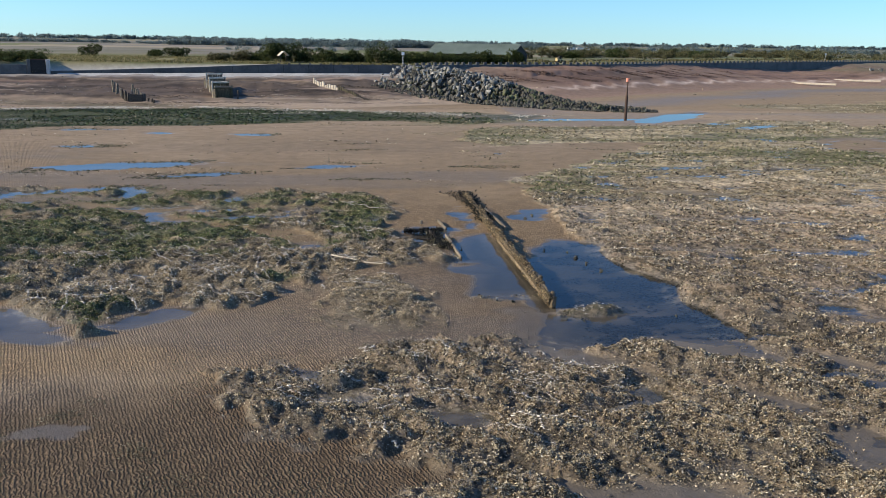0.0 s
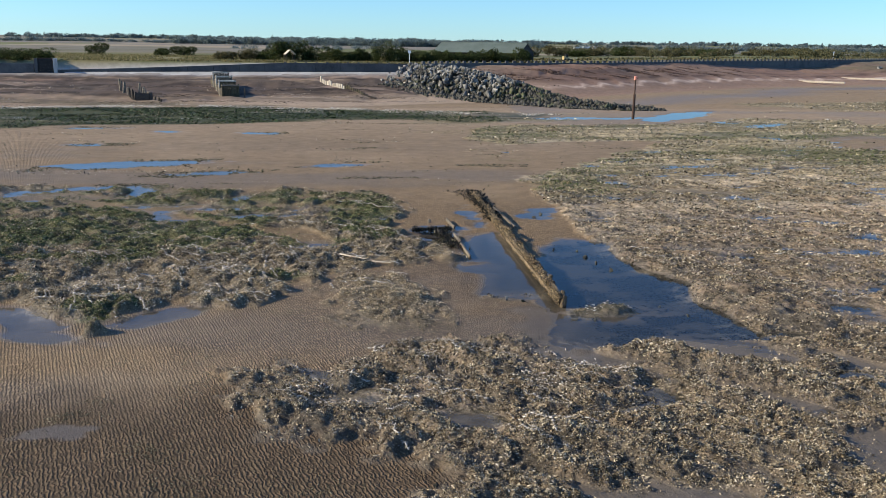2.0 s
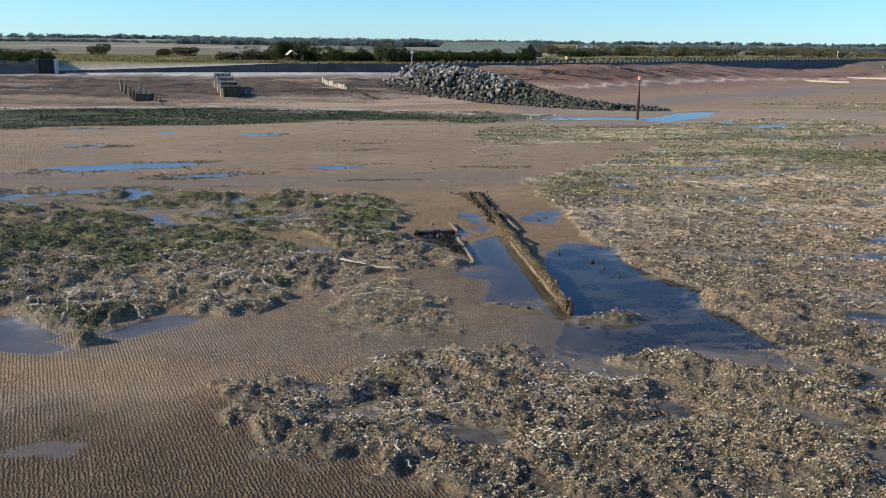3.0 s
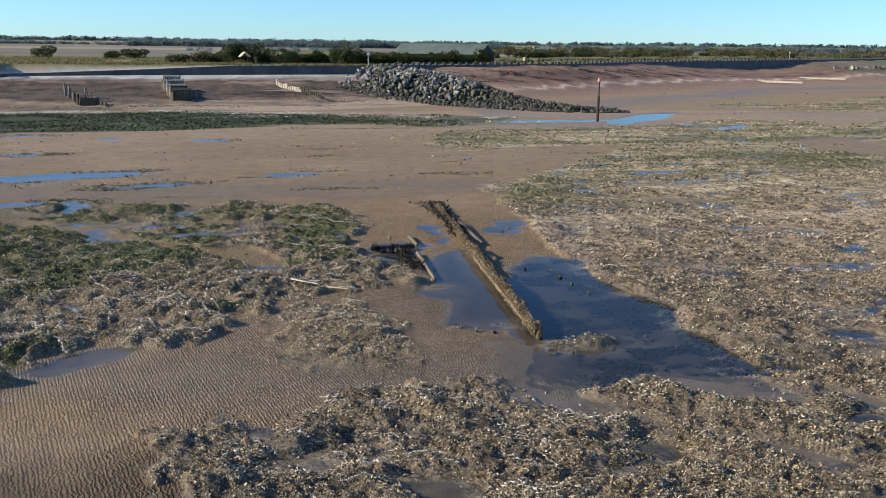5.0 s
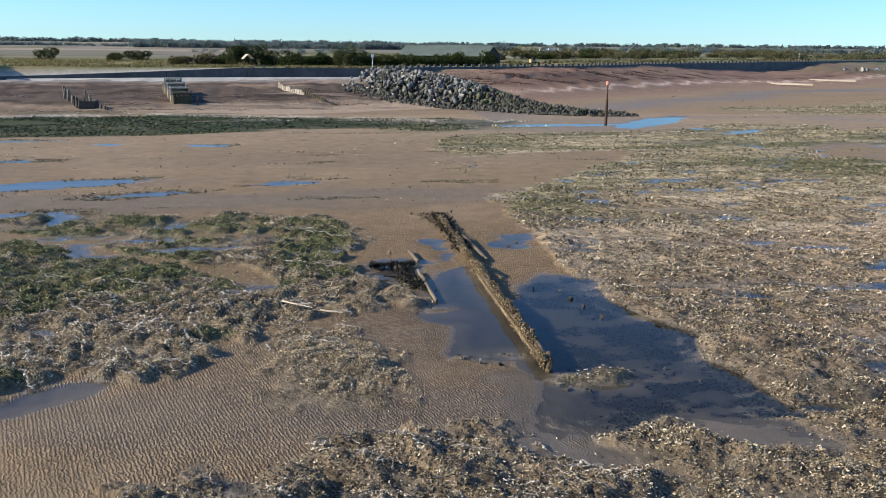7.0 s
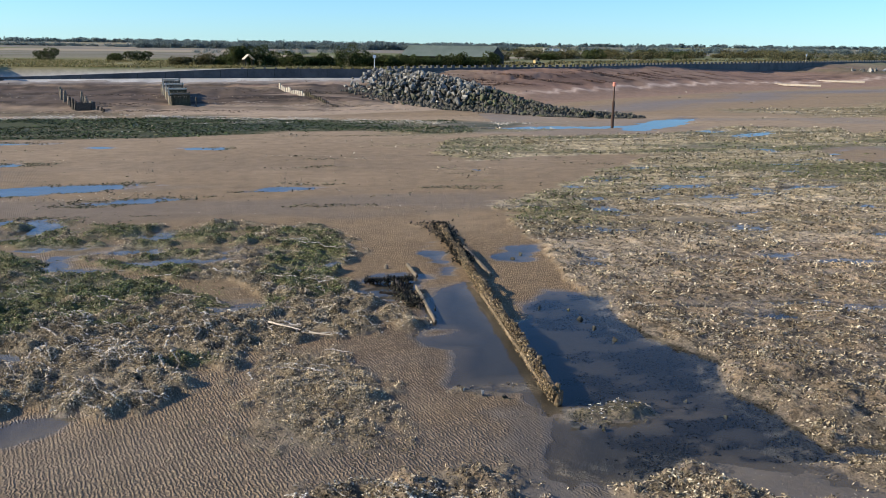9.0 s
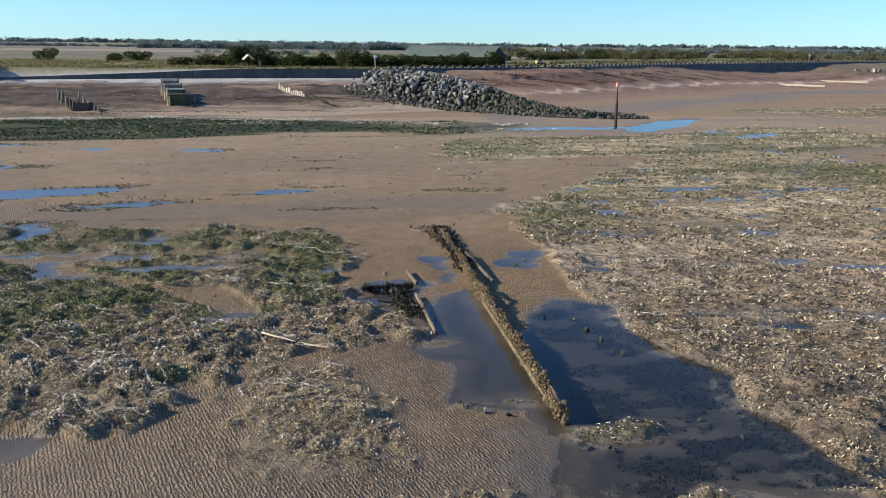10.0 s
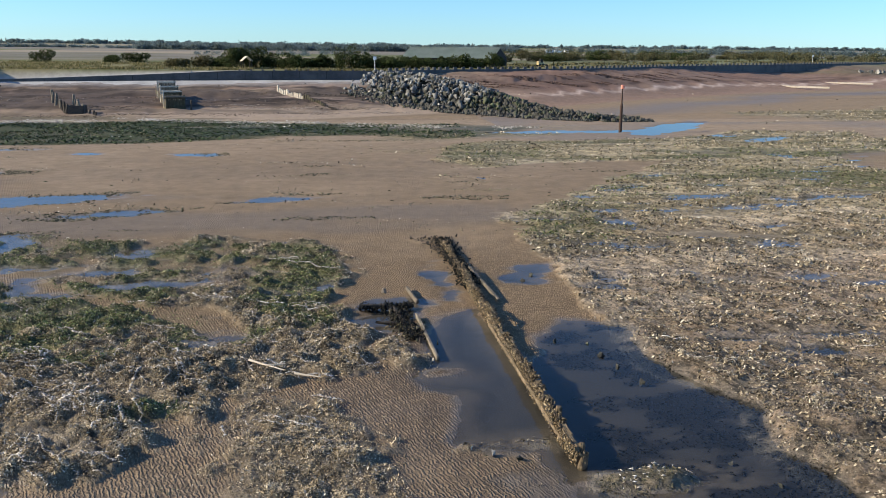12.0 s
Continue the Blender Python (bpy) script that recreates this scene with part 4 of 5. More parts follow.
    # dark clods and pale shingle in thin lines along the beach
    for name, n, x0, x1, s0, s1, seed, cut, lo, hi, material, label, cat in (
        ("beach_clods", 42000, -62, 14, 0.12, 0.75, 155, 0.20, 0.04, 0.15, CLOD, "dark mud clods and weed along the upper beach", "mud"),
        ("shingle_streaks", 60000, -62, 16, 0.05, 0.6, 156, 0.40, 0.06, 0.18, SHINGLE, "thin pale streaks of shingle on the beach", "shingle"),
        ("scarp_clods", 60000, 18, 110, 0.50, 0.86, 157, 0.25, 0.06, 0.24, RED_CLOD, "crumbled red-brown shingle of the eroded bank", "shingle"),
    ):
        x = rng.uniform(x0, x1, n)
        foot, top = np.interp(x, SHORE_X, SHORE_FOOT), np.interp(x, WALL_X, WALL_Y)
        q = rng.uniform(s0, s1, n)
        y = foot + (top - foot) * q
        keep = rng.uniform(0, 1, n) < step(fbm(x * 0.18, y, 2.4, 4, seed, 0.6), cut, cut + 0.35) * step(q, s0, s0 + 0.1) * (1 - step(q, s1 - 0.1, s1)) * 0.7
        x, y = x[keep], y[keep]
        tagged(shards(name, np.stack([x, y, sample("z", x, y)], -1), rng.uniform(lo, hi, len(x)), material, rng, 0.4, (1.6, 0.8, 0.6), yaw=0.0), label, cat, kind="stuff")
    # thin weed caught round the pools of the flat, and in lines on the bare sand
    x, y = rng.uniform(-40, 34, 150000), rng.uniform(57, 104, 150000)
    p = sample("p", x, y)
    edge = np.exp(-((p + 0.30) / 0.3) ** 2) * step(fbm(x * 0.4, y, 3, 3, 151), -0.1, 0.4)
    tuft = step(fbm(x * 0.20, y, 2.2, 5, 153), 0.52, 0.85) * (p < -0.2) * step(x, -8, -2)
    keep = (rng.uniform(0, 1, len(x)) < np.maximum(edge * 0.9, tuft * 0.45)) & (sample("b", x, y) < 0.2)
    x, y = x[keep], y[keep]
    tagged(shards("stranded_seaweed", np.stack([x, y, sample("z", x, y) + 0.03], -1), rng.uniform(0.04, 0.12, len(x)), WEED_DARK, rng, 0.3, (1.6, 0.6, 0.5), yaw=-0.2),
           "thin dark tufts of seaweed stranded on the sand", "seaweed", kind="stuff")
    # loose weed and shell dropped over the near sand
    x, y = fan(rng, 60000, 14.5, 60, 1.6, 0.5)
    keep = (sample("b", x, y) < 0.25) & (sample("p", x, y) < -0.05) & (rng.uniform(0, 1, len(x)) < 0.02 + 0.75 * step(fbm(x, y, 2.6, 5, 158, 0.6), 0.42, 0.9))
    x, y = x[keep], y[keep]
    for cx, cy, spread, n in ((-7.6, 21.6, 0.35, 190), (-7.2, 22.6, 0.25, 70), (-8.4, 20.6, 0.5, 60), (-5.3, 19.5, 0.35, 150), (-4.8, 19.0, 0.4, 90), (-3.8, 17.9, 0.35, 120), (-3.9, 17.2, 0.5, 140), (-0.9, 17.2, 0.6, 220), (0.2, 29.4, 0.9, 260), (2.6, 28.2, 0.8, 260), (-2.4, 30.4, 0.4, 50)):
        x, y = np.concatenate([x, rng.normal(cx, spread, n)]), np.concatenate([y, rng.normal(cy, spread * 0.7, n)])
    tagged(shards("sand_litter", np.stack([x, y, sample("z", x, y) + 0.01], -1), rng.uniform(0.010, 0.034, len(x)) * (y / 18) ** 0.4, WEED_DARK, rng, 0.4, (1.5, 0.8, 0.6)),
           "crumbs of dark weed and shell scattered on rippled sand", "seaweed", kind="stuff")
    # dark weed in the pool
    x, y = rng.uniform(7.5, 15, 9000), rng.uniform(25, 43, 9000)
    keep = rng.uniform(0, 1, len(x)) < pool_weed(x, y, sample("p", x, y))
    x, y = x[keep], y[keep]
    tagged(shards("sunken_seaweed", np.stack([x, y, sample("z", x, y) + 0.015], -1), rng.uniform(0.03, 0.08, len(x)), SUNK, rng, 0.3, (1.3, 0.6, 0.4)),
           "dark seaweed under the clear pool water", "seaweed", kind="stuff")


build_cover()


# ---- builders ----
def zat(x, y):
    return float(sample("z", np.array([float(x)]), np.array([float(y)]))[0])


def thing(name, at, label, category, group="", turn=0.0):
    ob = new(name)
    ob.empty_display_size = 0.2
    ob.matrix_world = pose(*at, 0, 0, turn)
    return tagged(ob, label, category, group)


def part(name, bm, material, parent, label=""):
    """One bmesh as one mesh object under a thing or a part, in its parent's own space."""
    me = bpy.data.meshes.new(name)
    bm.to_mesh(me)
    bm.free()
    me.materials.append(material)
    ob = new(name, me)
    ob.parent = parent
    return tagged(ob, label)


def box(sx, sy, sz, at=(0, 0, 0), turn=(0, 0, 0), bevel=0.02, rough=0.0, cuts=0, seed=0):
    """A box standing on its base at a place, bevelled, its corners knocked about."""
    bm = bmesh.new()
    bmesh.ops.create_cube(bm, size=1.0)
    bmesh.ops.scale(bm, vec=(sx, sy, sz), verts=bm.verts)
    bmesh.ops.translate(bm, vec=(0, 0, sz / 2), verts=bm.verts)
    if cuts:
        longest = max(range(3), key=lambda i: (sx, sy, sz)[i])
        edges = [e for e in bm.edges if abs((e.verts[0].co - e.verts[1].co)[longest]) > 0.9 * (sx, sy, sz)[longest]]
        bmesh.ops.subdivide_edges(bm, edges=edges, cuts=cuts)
    if bevel:
        bmesh.ops.bevel(bm, geom=bm.edges[:], offset=bevel, segments=1, affect="EDGES", profile=0.6)
    if rough:
        r = random.Random(seed)
        for v in bm.verts:
            v.co += Vector((r.uniform(-1, 1), r.uniform(-1, 1), r.uniform(-1, 1))) * rough
    bmesh.ops.transform(bm, matrix=pose(*at, *turn), verts=bm.verts)
    return bm


def post(r0, r1, h, at=(0, 0, 0), turn=(0, 0, 0), sides=8, rough=0.0, seed=0):
    """A tapered round post with a worn head."""
    bm = bmesh.new()
    r = random.Random(seed)
    rings = []
    for k, (f, s) in enumerate(((0, 1), (0.35, 1.02), (0.7, 0.97), (0.95, 1.0), (1.0, 0.7))):
        rad = (r0 + (r1 - r0) * f) * s
        rings.append([bm.verts.new((math.cos(2 * math.pi * i / sides) * rad * (1 + r.uniform(-rough, rough)), math.sin(2 * math.pi * i / sides) * rad * (1 + r.uniform(-rough, rough)), h * f + (r.uniform(-rough, rough) * 0.3 if k == 4 else 0))) for i in range(sides)])
    for a, b in zip(rings, rings[1:]):
        for i in range(sides):
            bm.faces.new((a[i], a[(i + 1) % sides], b[(i + 1) % sides], b[i]))
    bm.faces.new(rings[-1])
    bm.faces.new(rings[0][::-1])
    bmesh.ops.transform(bm, matrix=pose(*at, *turn), verts=bm.verts)
    return bm


def strip_box(points, half, z0, z1, at=None):
    """A wall along a line in plan, as (x, y, base, top) rows, with thickness."""
    bm = bmesh.new()
    sec = []
    for i, (x, y, b, t) in enumerate(points):
        ax, ay = points[max(i - 1, 0)][:2]
        bx, by = points[min(i + 1, len(points) - 1)][:2]
        d = Vector((bx - ax, by - ay, 0)).normalized()
        nx, ny = -d.y * half, d.x * half
        sec.append([bm.verts.new(c) for c in ((x - nx, y - ny, b), (x + nx, y + ny, b), (x + nx, y + ny, t), (x - nx, y - ny, t))])
    for a, b in zip(sec, sec[1:]):
        for i in range(4):
            bm.faces.new((a[i], b[i], b[(i + 1) % 4], a[(i + 1) % 4]))
    bm.faces.new(sec[0][::-1])
    bm.faces.new(sec[-1])
    bmesh.ops.recalc_face_normals(bm, faces=bm.faces[:])
    return bm


def crust(name, rng, pts, size, material, parent, label="", shape=(1, 0.6, 0.6), tilt=0.8):
    """Weed and shells grown onto a part, one mesh."""
    ob = shards(name, np.array(pts), rng.uniform(0.5, 1.5, len(pts)) * size, material, rng, tilt, shape, parent)
    return tagged(ob, label, kind="stuff")


# ---- the old timber groyne in the pool ----
def build_groyne():
    x0, y0, length = 7.96, 30.5, 23.6
    g = thing("timber_groyne", (x0, y0, -0.1), "low old timber groyne crusted with mussels, in a tide pool", "groyne")
    rng = np.random.default_rng(11)

    def top(d):
        return 0.60 - 0.006 * d - 0.10 * step(np.array([d]), 18, 24)[0]

    d, k = 0.0, 0
    r = random.Random(5)
    while d < length - 1:
        ln = min(r.uniform(3.2, 4.6), length - d)
        h = top(d + ln / 2)
        lean = r.uniform(-1.5, 1.5)
        for level in range(2):
            part("plank", box(0.11 + 0.02 * level, ln - 0.04, h / 2 - 0.02, (r.uniform(-0.03, 0.03), d + ln / 2, level * h / 2), (0, lean, r.uniform(-0.5, 0.5)), 0.025, 0.025, 5, k), OLD_WOOD, g)
            k += 1
        d += ln
    for i in range(13):
        d = 0.15 + i * 1.98
        if d > length:
            break
        h = top(d) + r.uniform(0.0, 0.16)
        part("post", post(0.11, 0.09, h, (0.13, d, 0), (r.uniform(-4, 4), r.uniform(-4, 4), 0), 8, 0.15, i), OLD_WOOD, g)
    part("waling", box(0.08, 9.5, 0.12, (-0.12, 5.6, 0.22), (0, 0, 0.4), 0.02, 0.015, 6, 71), OLD_WOOD, g)
    part("fallen_waling", box(0.12, 4.6, 0.12, (0.62, 15.6, 0.30), (2, 4, 5), 0.02, 0.012, 4, 73), GREY_WOOD, g, "loose weathered plank leaning on the seaward side")
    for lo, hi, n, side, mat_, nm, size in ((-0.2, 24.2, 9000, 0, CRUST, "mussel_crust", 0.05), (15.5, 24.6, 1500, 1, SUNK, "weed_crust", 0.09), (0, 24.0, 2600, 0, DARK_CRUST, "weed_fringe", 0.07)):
        ds = rng.uniform(lo, hi, n)
        hs = np.array([top(q) for q in ds])
        knob = 0.17 * fbm(ds, ds * 0, 0.9, 4, 151)
        if side == 0:
            over = rng.uniform(0, 1, n)
            xs = np.where(over < 0.5, rng.normal(0.02, 0.055, n), -0.065 - np.abs(rng.normal(0, 0.025, n)))
            zs = np.where(over < 0.5, hs + knob + rng.normal(0.01, 0.025, n), hs * rng.uniform(0.15, 1.0, n))
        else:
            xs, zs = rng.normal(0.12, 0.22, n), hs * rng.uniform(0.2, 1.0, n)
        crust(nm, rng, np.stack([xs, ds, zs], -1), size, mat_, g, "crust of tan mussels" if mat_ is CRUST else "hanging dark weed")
    # the broken seaward end
    part("end_post", post(0.11, 0.08, 0.50, (0.12, -0.05, 0), (5, 8, 0), 9, 0.25, 91), OLD_WOOD, g)
    # low ragged weed where the groyne dives into the sand
    n = 520
    along = rng.uniform(21.0, 25.2, n)
    crust("buried_end_weed", rng, np.stack([rng.normal(-0.15, 0.16 + 0.09 * (along - 21), n), along, rng.uniform(0.08, 0.30, n)], -1), 0.085, DARK_CRUST, g, "matted dark weed over the buried end")


build_groyne()


# ---- broken timbers and weed beside the groyne ----
def build_wreck():
    w = thing("broken_framework", (4.4, 42.0, -0.05), "collapsed timber framework hung with black weed in a small pool", "wreckage")
    r = random.Random(9)
    part("long_plank", box(0.10, 4.4, 0.15, (0.98, -1.75, 0.05), (1.5, 0, 3), 0.02, 0.012, 4, 1), GREY_WOOD, w, "pale weathered plank on edge")
    part("short_plank", box(0.10, 1.8, 0.18, (0.98, 3.1, 0.08), (3, 0, 8), 0.02, 0.012, 3, 2), GREY_WOOD, w)
    part("stub_post", post(0.10, 0.08, 0.26, (-0.15, 3.9, 0), (4, 8, 0), 8, 0.12, 3), GREY_WOOD, w)
    part("cross_beam", box(2.2, 0.11, 0.13, (-0.2, 1.6, 0.14), (0, 3, 5), 0.02, 0.02, 4, 4), DARK_WOOD, w)
    part("cross_beam", box(1.3, 0.10, 0.12, (-0.1, -0.3, 0.05), (0, 3, -14), 0.02, 0.02, 3, 5), DARK_WOOD, w)
    part("side_beam", box(0.11, 3.4, 0.13, (0.3, -0.3, 0.06), (2, 0, 8), 0.02, 0.02, 4, 6), DARK_WOOD, w)
    rng = np.random.default_rng(12)
    n = 330
    a = np.stack([rng.uniform(-1.25, 0.85, n), 1.6 + rng.normal(0, 0.14, n), rng.uniform(0.06, 0.30, n)], -1)
    f = rng.uniform(0, 1, n * 2)
    b = np.stack([0.15 + 0.35 * f + rng.normal(0, 0.20, n * 2), 1.5 - 3.7 * f, rng.uniform(0.0, 0.26, n * 2)], -1)
    crust("black_weed", rng, np.concatenate([a, b]), 0.075, SUNK, w, "black dripping weed", (1.5, 0.5, 0.5))
    d = np.stack([rng.normal(0.3, 0.35, n // 2), rng.normal(-1.2, 1.1, n // 2), rng.uniform(0.0, 0.25, n // 2)], -1)
    crust("brown_weed", rng, d, 0.06, WEED_DARK, w, "brown weed caught in the timbers", (1.5, 0.6, 0.5))
    for i, (px, py, h) in enumerate(((0.25, 0.5, 0.34), (0.5, -1.1, 0.3), (0.7, -2.3, 0.22))):
        part("stub_post", post(0.06, 0.045, h, (px, py, 0), (r.uniform(-14, 14), r.uniform(-14, 14), 0), 7, 0.15, 20 + i), DARK_WOOD, w)


build_wreck()


# ---- rocks ----
def stone_mesh(name, seed, material):
    """An angular quarried block: the hull of a few scattered corners."""
    r = random.Random(seed)
    bm = bmesh.new()
    for _ in range(9):
        v = Vector((r.gauss(0, 1), r.gauss(0, 1), r.gauss(0, 1))).normalized()
        v = Vector([math.copysign(abs(c) ** 0.5, c) for c in v]) * r.uniform(0.36, 0.60)
        bm.verts.new((v.x, v.y, v.z * 0.8))
    bmesh.ops.convex_hull(bm, input=bm.verts[:])
    bmesh.ops.delete(bm, geom=[v for v in bm.verts if not v.link_faces], context="VERTS")
    me = bpy.data.meshes.new(name)
    bm.to_mesh(me)
    bm.free()
    me.materials.append(material)
    return me


STONE_KINDS = {m.name: [stone_mesh("stone", 40 + 7 * k + 100 * j, m) for k in range(8)] for j, m in enumerate((ROCK, ROCK_LOW, ROCK_GREEN))}
ROCK_PACKED = {m.name: surface("packed_" + m.name, lo, hi, 0.9, 0.85, 0.7, 0.08, 0.35, True, th) for m, lo, hi, th in ((ROCK, (0.07, 0.07, 0.068), (0.22, 0.217, 0.20), (0.34, 0.315, 0.275)), (ROCK_LOW, (0.03, 0.032, 0.026), (0.11, 0.10, 0.08), (0.06, 0.07, 0.04)), (ROCK_GREEN, (0.05, 0.065, 0.03), (0.13, 0.135, 0.07), (0.09, 0.09, 0.06)))}
SPINE = [(15.0, 166.0, 5.6, 10.0), (20.5, 158.0, 5.5, 10.0), (26.5, 150.0, 4.2, 8.5), (31.5, 141.5, 2.5, 6.0), (36.0, 133.0, 1.3, 4.0), (41.5, 128.0, 0.8, 2.6), (49.0, 127.0, 0.35, 1.6)]


def spine_at(f):
    q = f * (len(SPINE) - 1)
    i = min(int(q), len(SPINE) - 2)
    a, b = SPINE[i], SPINE[i + 1]
    k = q - i
    return [p + (s - p) * k for p, s in zip(a, b)], Vector((b[0] - a[0], b[1] - a[1], 0)).normalized()


def build_rock_groyne():
    g = thing("rock_groyne", (25, 150, 0), "long mound of grey armour stone, green with algae at its foot", "rock groyne")
    r = random.Random(21)
    rows = []
    for i in range(1650):
        f = r.uniform(0, 1) ** 1.3 * 0.97
        (cx, cy, h, w), d = spine_at(f)
        side = max(-1.05, min(1.05, r.triangular(-1.05, 1.05, -0.55)))
        n = Vector((-d.y, d.x, 0))
        x, y = cx - n.x * side * w, cy - n.y * side * w
        if f < 0.05:
            back = r.uniform(0, 6)
            x, y = x - d.x * back, y - d.y * back
        base = max(zat(x, y), -0.05)
        top = max(base, h * (1 - abs(side) ** 1.5) + base * abs(side) ** 1.5 * 0.4)
        size = (r.uniform(0.5, 1.2) if f < 0.5 else r.uniform(0.4, 0.85)) * (0.8 if abs(side) > 0.85 else 1)
        z = max(base + size * 0.12, top - size * 0.28 + r.uniform(-0.25, 0.15))
        rows.append((x, y, z, size, f))
    rest = {m: [] for m in STONE_KINDS}
    for i, (x, y, z, size, f) in enumerate(rows):
        kind = "armour_stone" if f < 0.42 and z > 0.9 else ("algae_stone" if r.random() < 0.3 and f < 0.6 else "weedy_shaded_stone")
        if f < 0.42 and z < 1.5 and r.random() < 0.3:
            kind = "weedy_shaded_stone"
        at = Matrix.LocRotScale(Vector((x - 25, y - 150, z)), Euler((r.uniform(0, 6.3), r.uniform(0, 6.3), r.uniform(0, 6.3))), (size * r.uniform(0.85, 1.35), size, size * r.uniform(0.75, 1.0)))
        if i % 28 >= 6:
            rest[kind].append((STONE_KINDS[kind][i % 8], at))
            continue
        ob = new("stone", STONE_KINDS[kind][i % 8])
        ob.parent = g
        ob.matrix_local = at
    for kind, items in rest.items():
        verts, faces, base = [], [], 0
        for me, at in items:
            verts += [tuple(at @ v.co) for v in me.vertices]
            faces += [[base + q for q in f.vertices] for f in me.polygons]
            base += len(me.vertices)
        tagged(mesh_object("stone_packing", np.array(verts), np.array(faces), ROCK_PACKED[kind], g), "closely packed further stones", kind="stuff")
    # rubble core dark for the shaded gaps it fills; small stones round the foot
    rng = np.random.default_rng(22)
    for nm, n, material, spread, low in (("rubble_core", 2200, ROCK_LOW, 0.92, 0.5), ("foot_rubble", 900, ROCK_LOW, 1.15, 0.0)):
        f = rng.uniform(0, 1, n) ** 1.1
        pts = []
        for q in f:
            (cx, cy, h, w), d = spine_at(q)
            s = rng.uniform(-spread, spread)
            if nm == "foot_rubble":
                s = np.sign(s) * rng.uniform(0.85, 1.2) if q < 0.9 else s
            x, y = cx + d.y * s * w, cy - d.x * s * w
            base = zat(x, y)
            hh = h * max(0, 1 - abs(s) ** 1.5)
            pts.append((x - 25, y - 150, max(base + 0.05, hh - 0.7) if low else base + 0.1))
        ob = shards(nm, np.array(pts), rng.uniform(0.25, 0.6, n) * (1.7 if low else 0.8) * (1 - 0.6 * step(f, 0.6, 0.95)), material, rng, 1.5, (1, 0.85, 0.85), g)
        tagged(ob, "dark smaller rubble between the stones")
    # a solid heart under the stones, its dark colour giving the shaded gaps
    bm = bmesh.new()
    secs = []
    for k in range(25):
        (cx, cy, h, w), d = spine_at(k / 24)
        ring = []
        for s in np.linspace(-1, 1, 9):
            ring.append(bm.verts.new((cx + d.y * s * w - 25, cy - d.x * s * w - 150, max(h * (1 - abs(s) ** 1.5) - 1.0, -0.4))))
        secs.append(ring)
    for a, b in zip(secs, secs[1:]):
        for i in range(8):
            bm.faces.new((a[i], b[i], b[i + 1], a[i + 1]))
    part("mound_core", bm, ROCK_LOW, g, "dark packed rubble under the armour stones")


build_rock_groyne()


# ---- marker pole and sign ----
def build_marker():
    x, y = 39.0, 112.6
    m = thing("marker_pole", (x, y, zat(x, y) - 0.1), "tall rusty marker pole with a faded red top mark", "marker pole")
    sleeve = part("lower_sleeve", post(0.20, 0.18, 3.5, (0, 0, 0), (0, 0, 0), 12), STEEL_RUST, m, "dark wide lower pile")
    shaft = part("shaft", post(0.10, 0.09, 2.3, (0, 0, 3.4), (0, 0, 0), 10), STEEL_RUST, m)
    part("top_mark", post(0.24, 0.24, 0.5, (0, 0, 5.45), (0, 0, 0), 12), RED_PAINT, shaft, "faded red can-shaped top mark")
    part("collar", post(0.17, 0.15, 0.18, (0, 0, 3.42), (0, 0, 0), 12), STEEL_RUST, sleeve)


def build_sign(x, y, z, h, name="beach_sign"):
    s = thing(name, (x, y, z), "small white sign board on a slim pole above the sea wall", "sign", "signs along the sea wall")
    pole = part("pole", post(0.06, 0.05, h, sides=8), WHITE_PAINT, s)
    part("board", box(0.6, 0.06, 0.6, (0, -0.08, h - 0.5), (0, 0, 0), 0.02), WHITE_PAINT, pole, "plain white board")


build_marker()
build_sign(12.2, 174.4, 5.2, 2.9)
build_sign(171.0, 285.0, 5.2, 3.2)


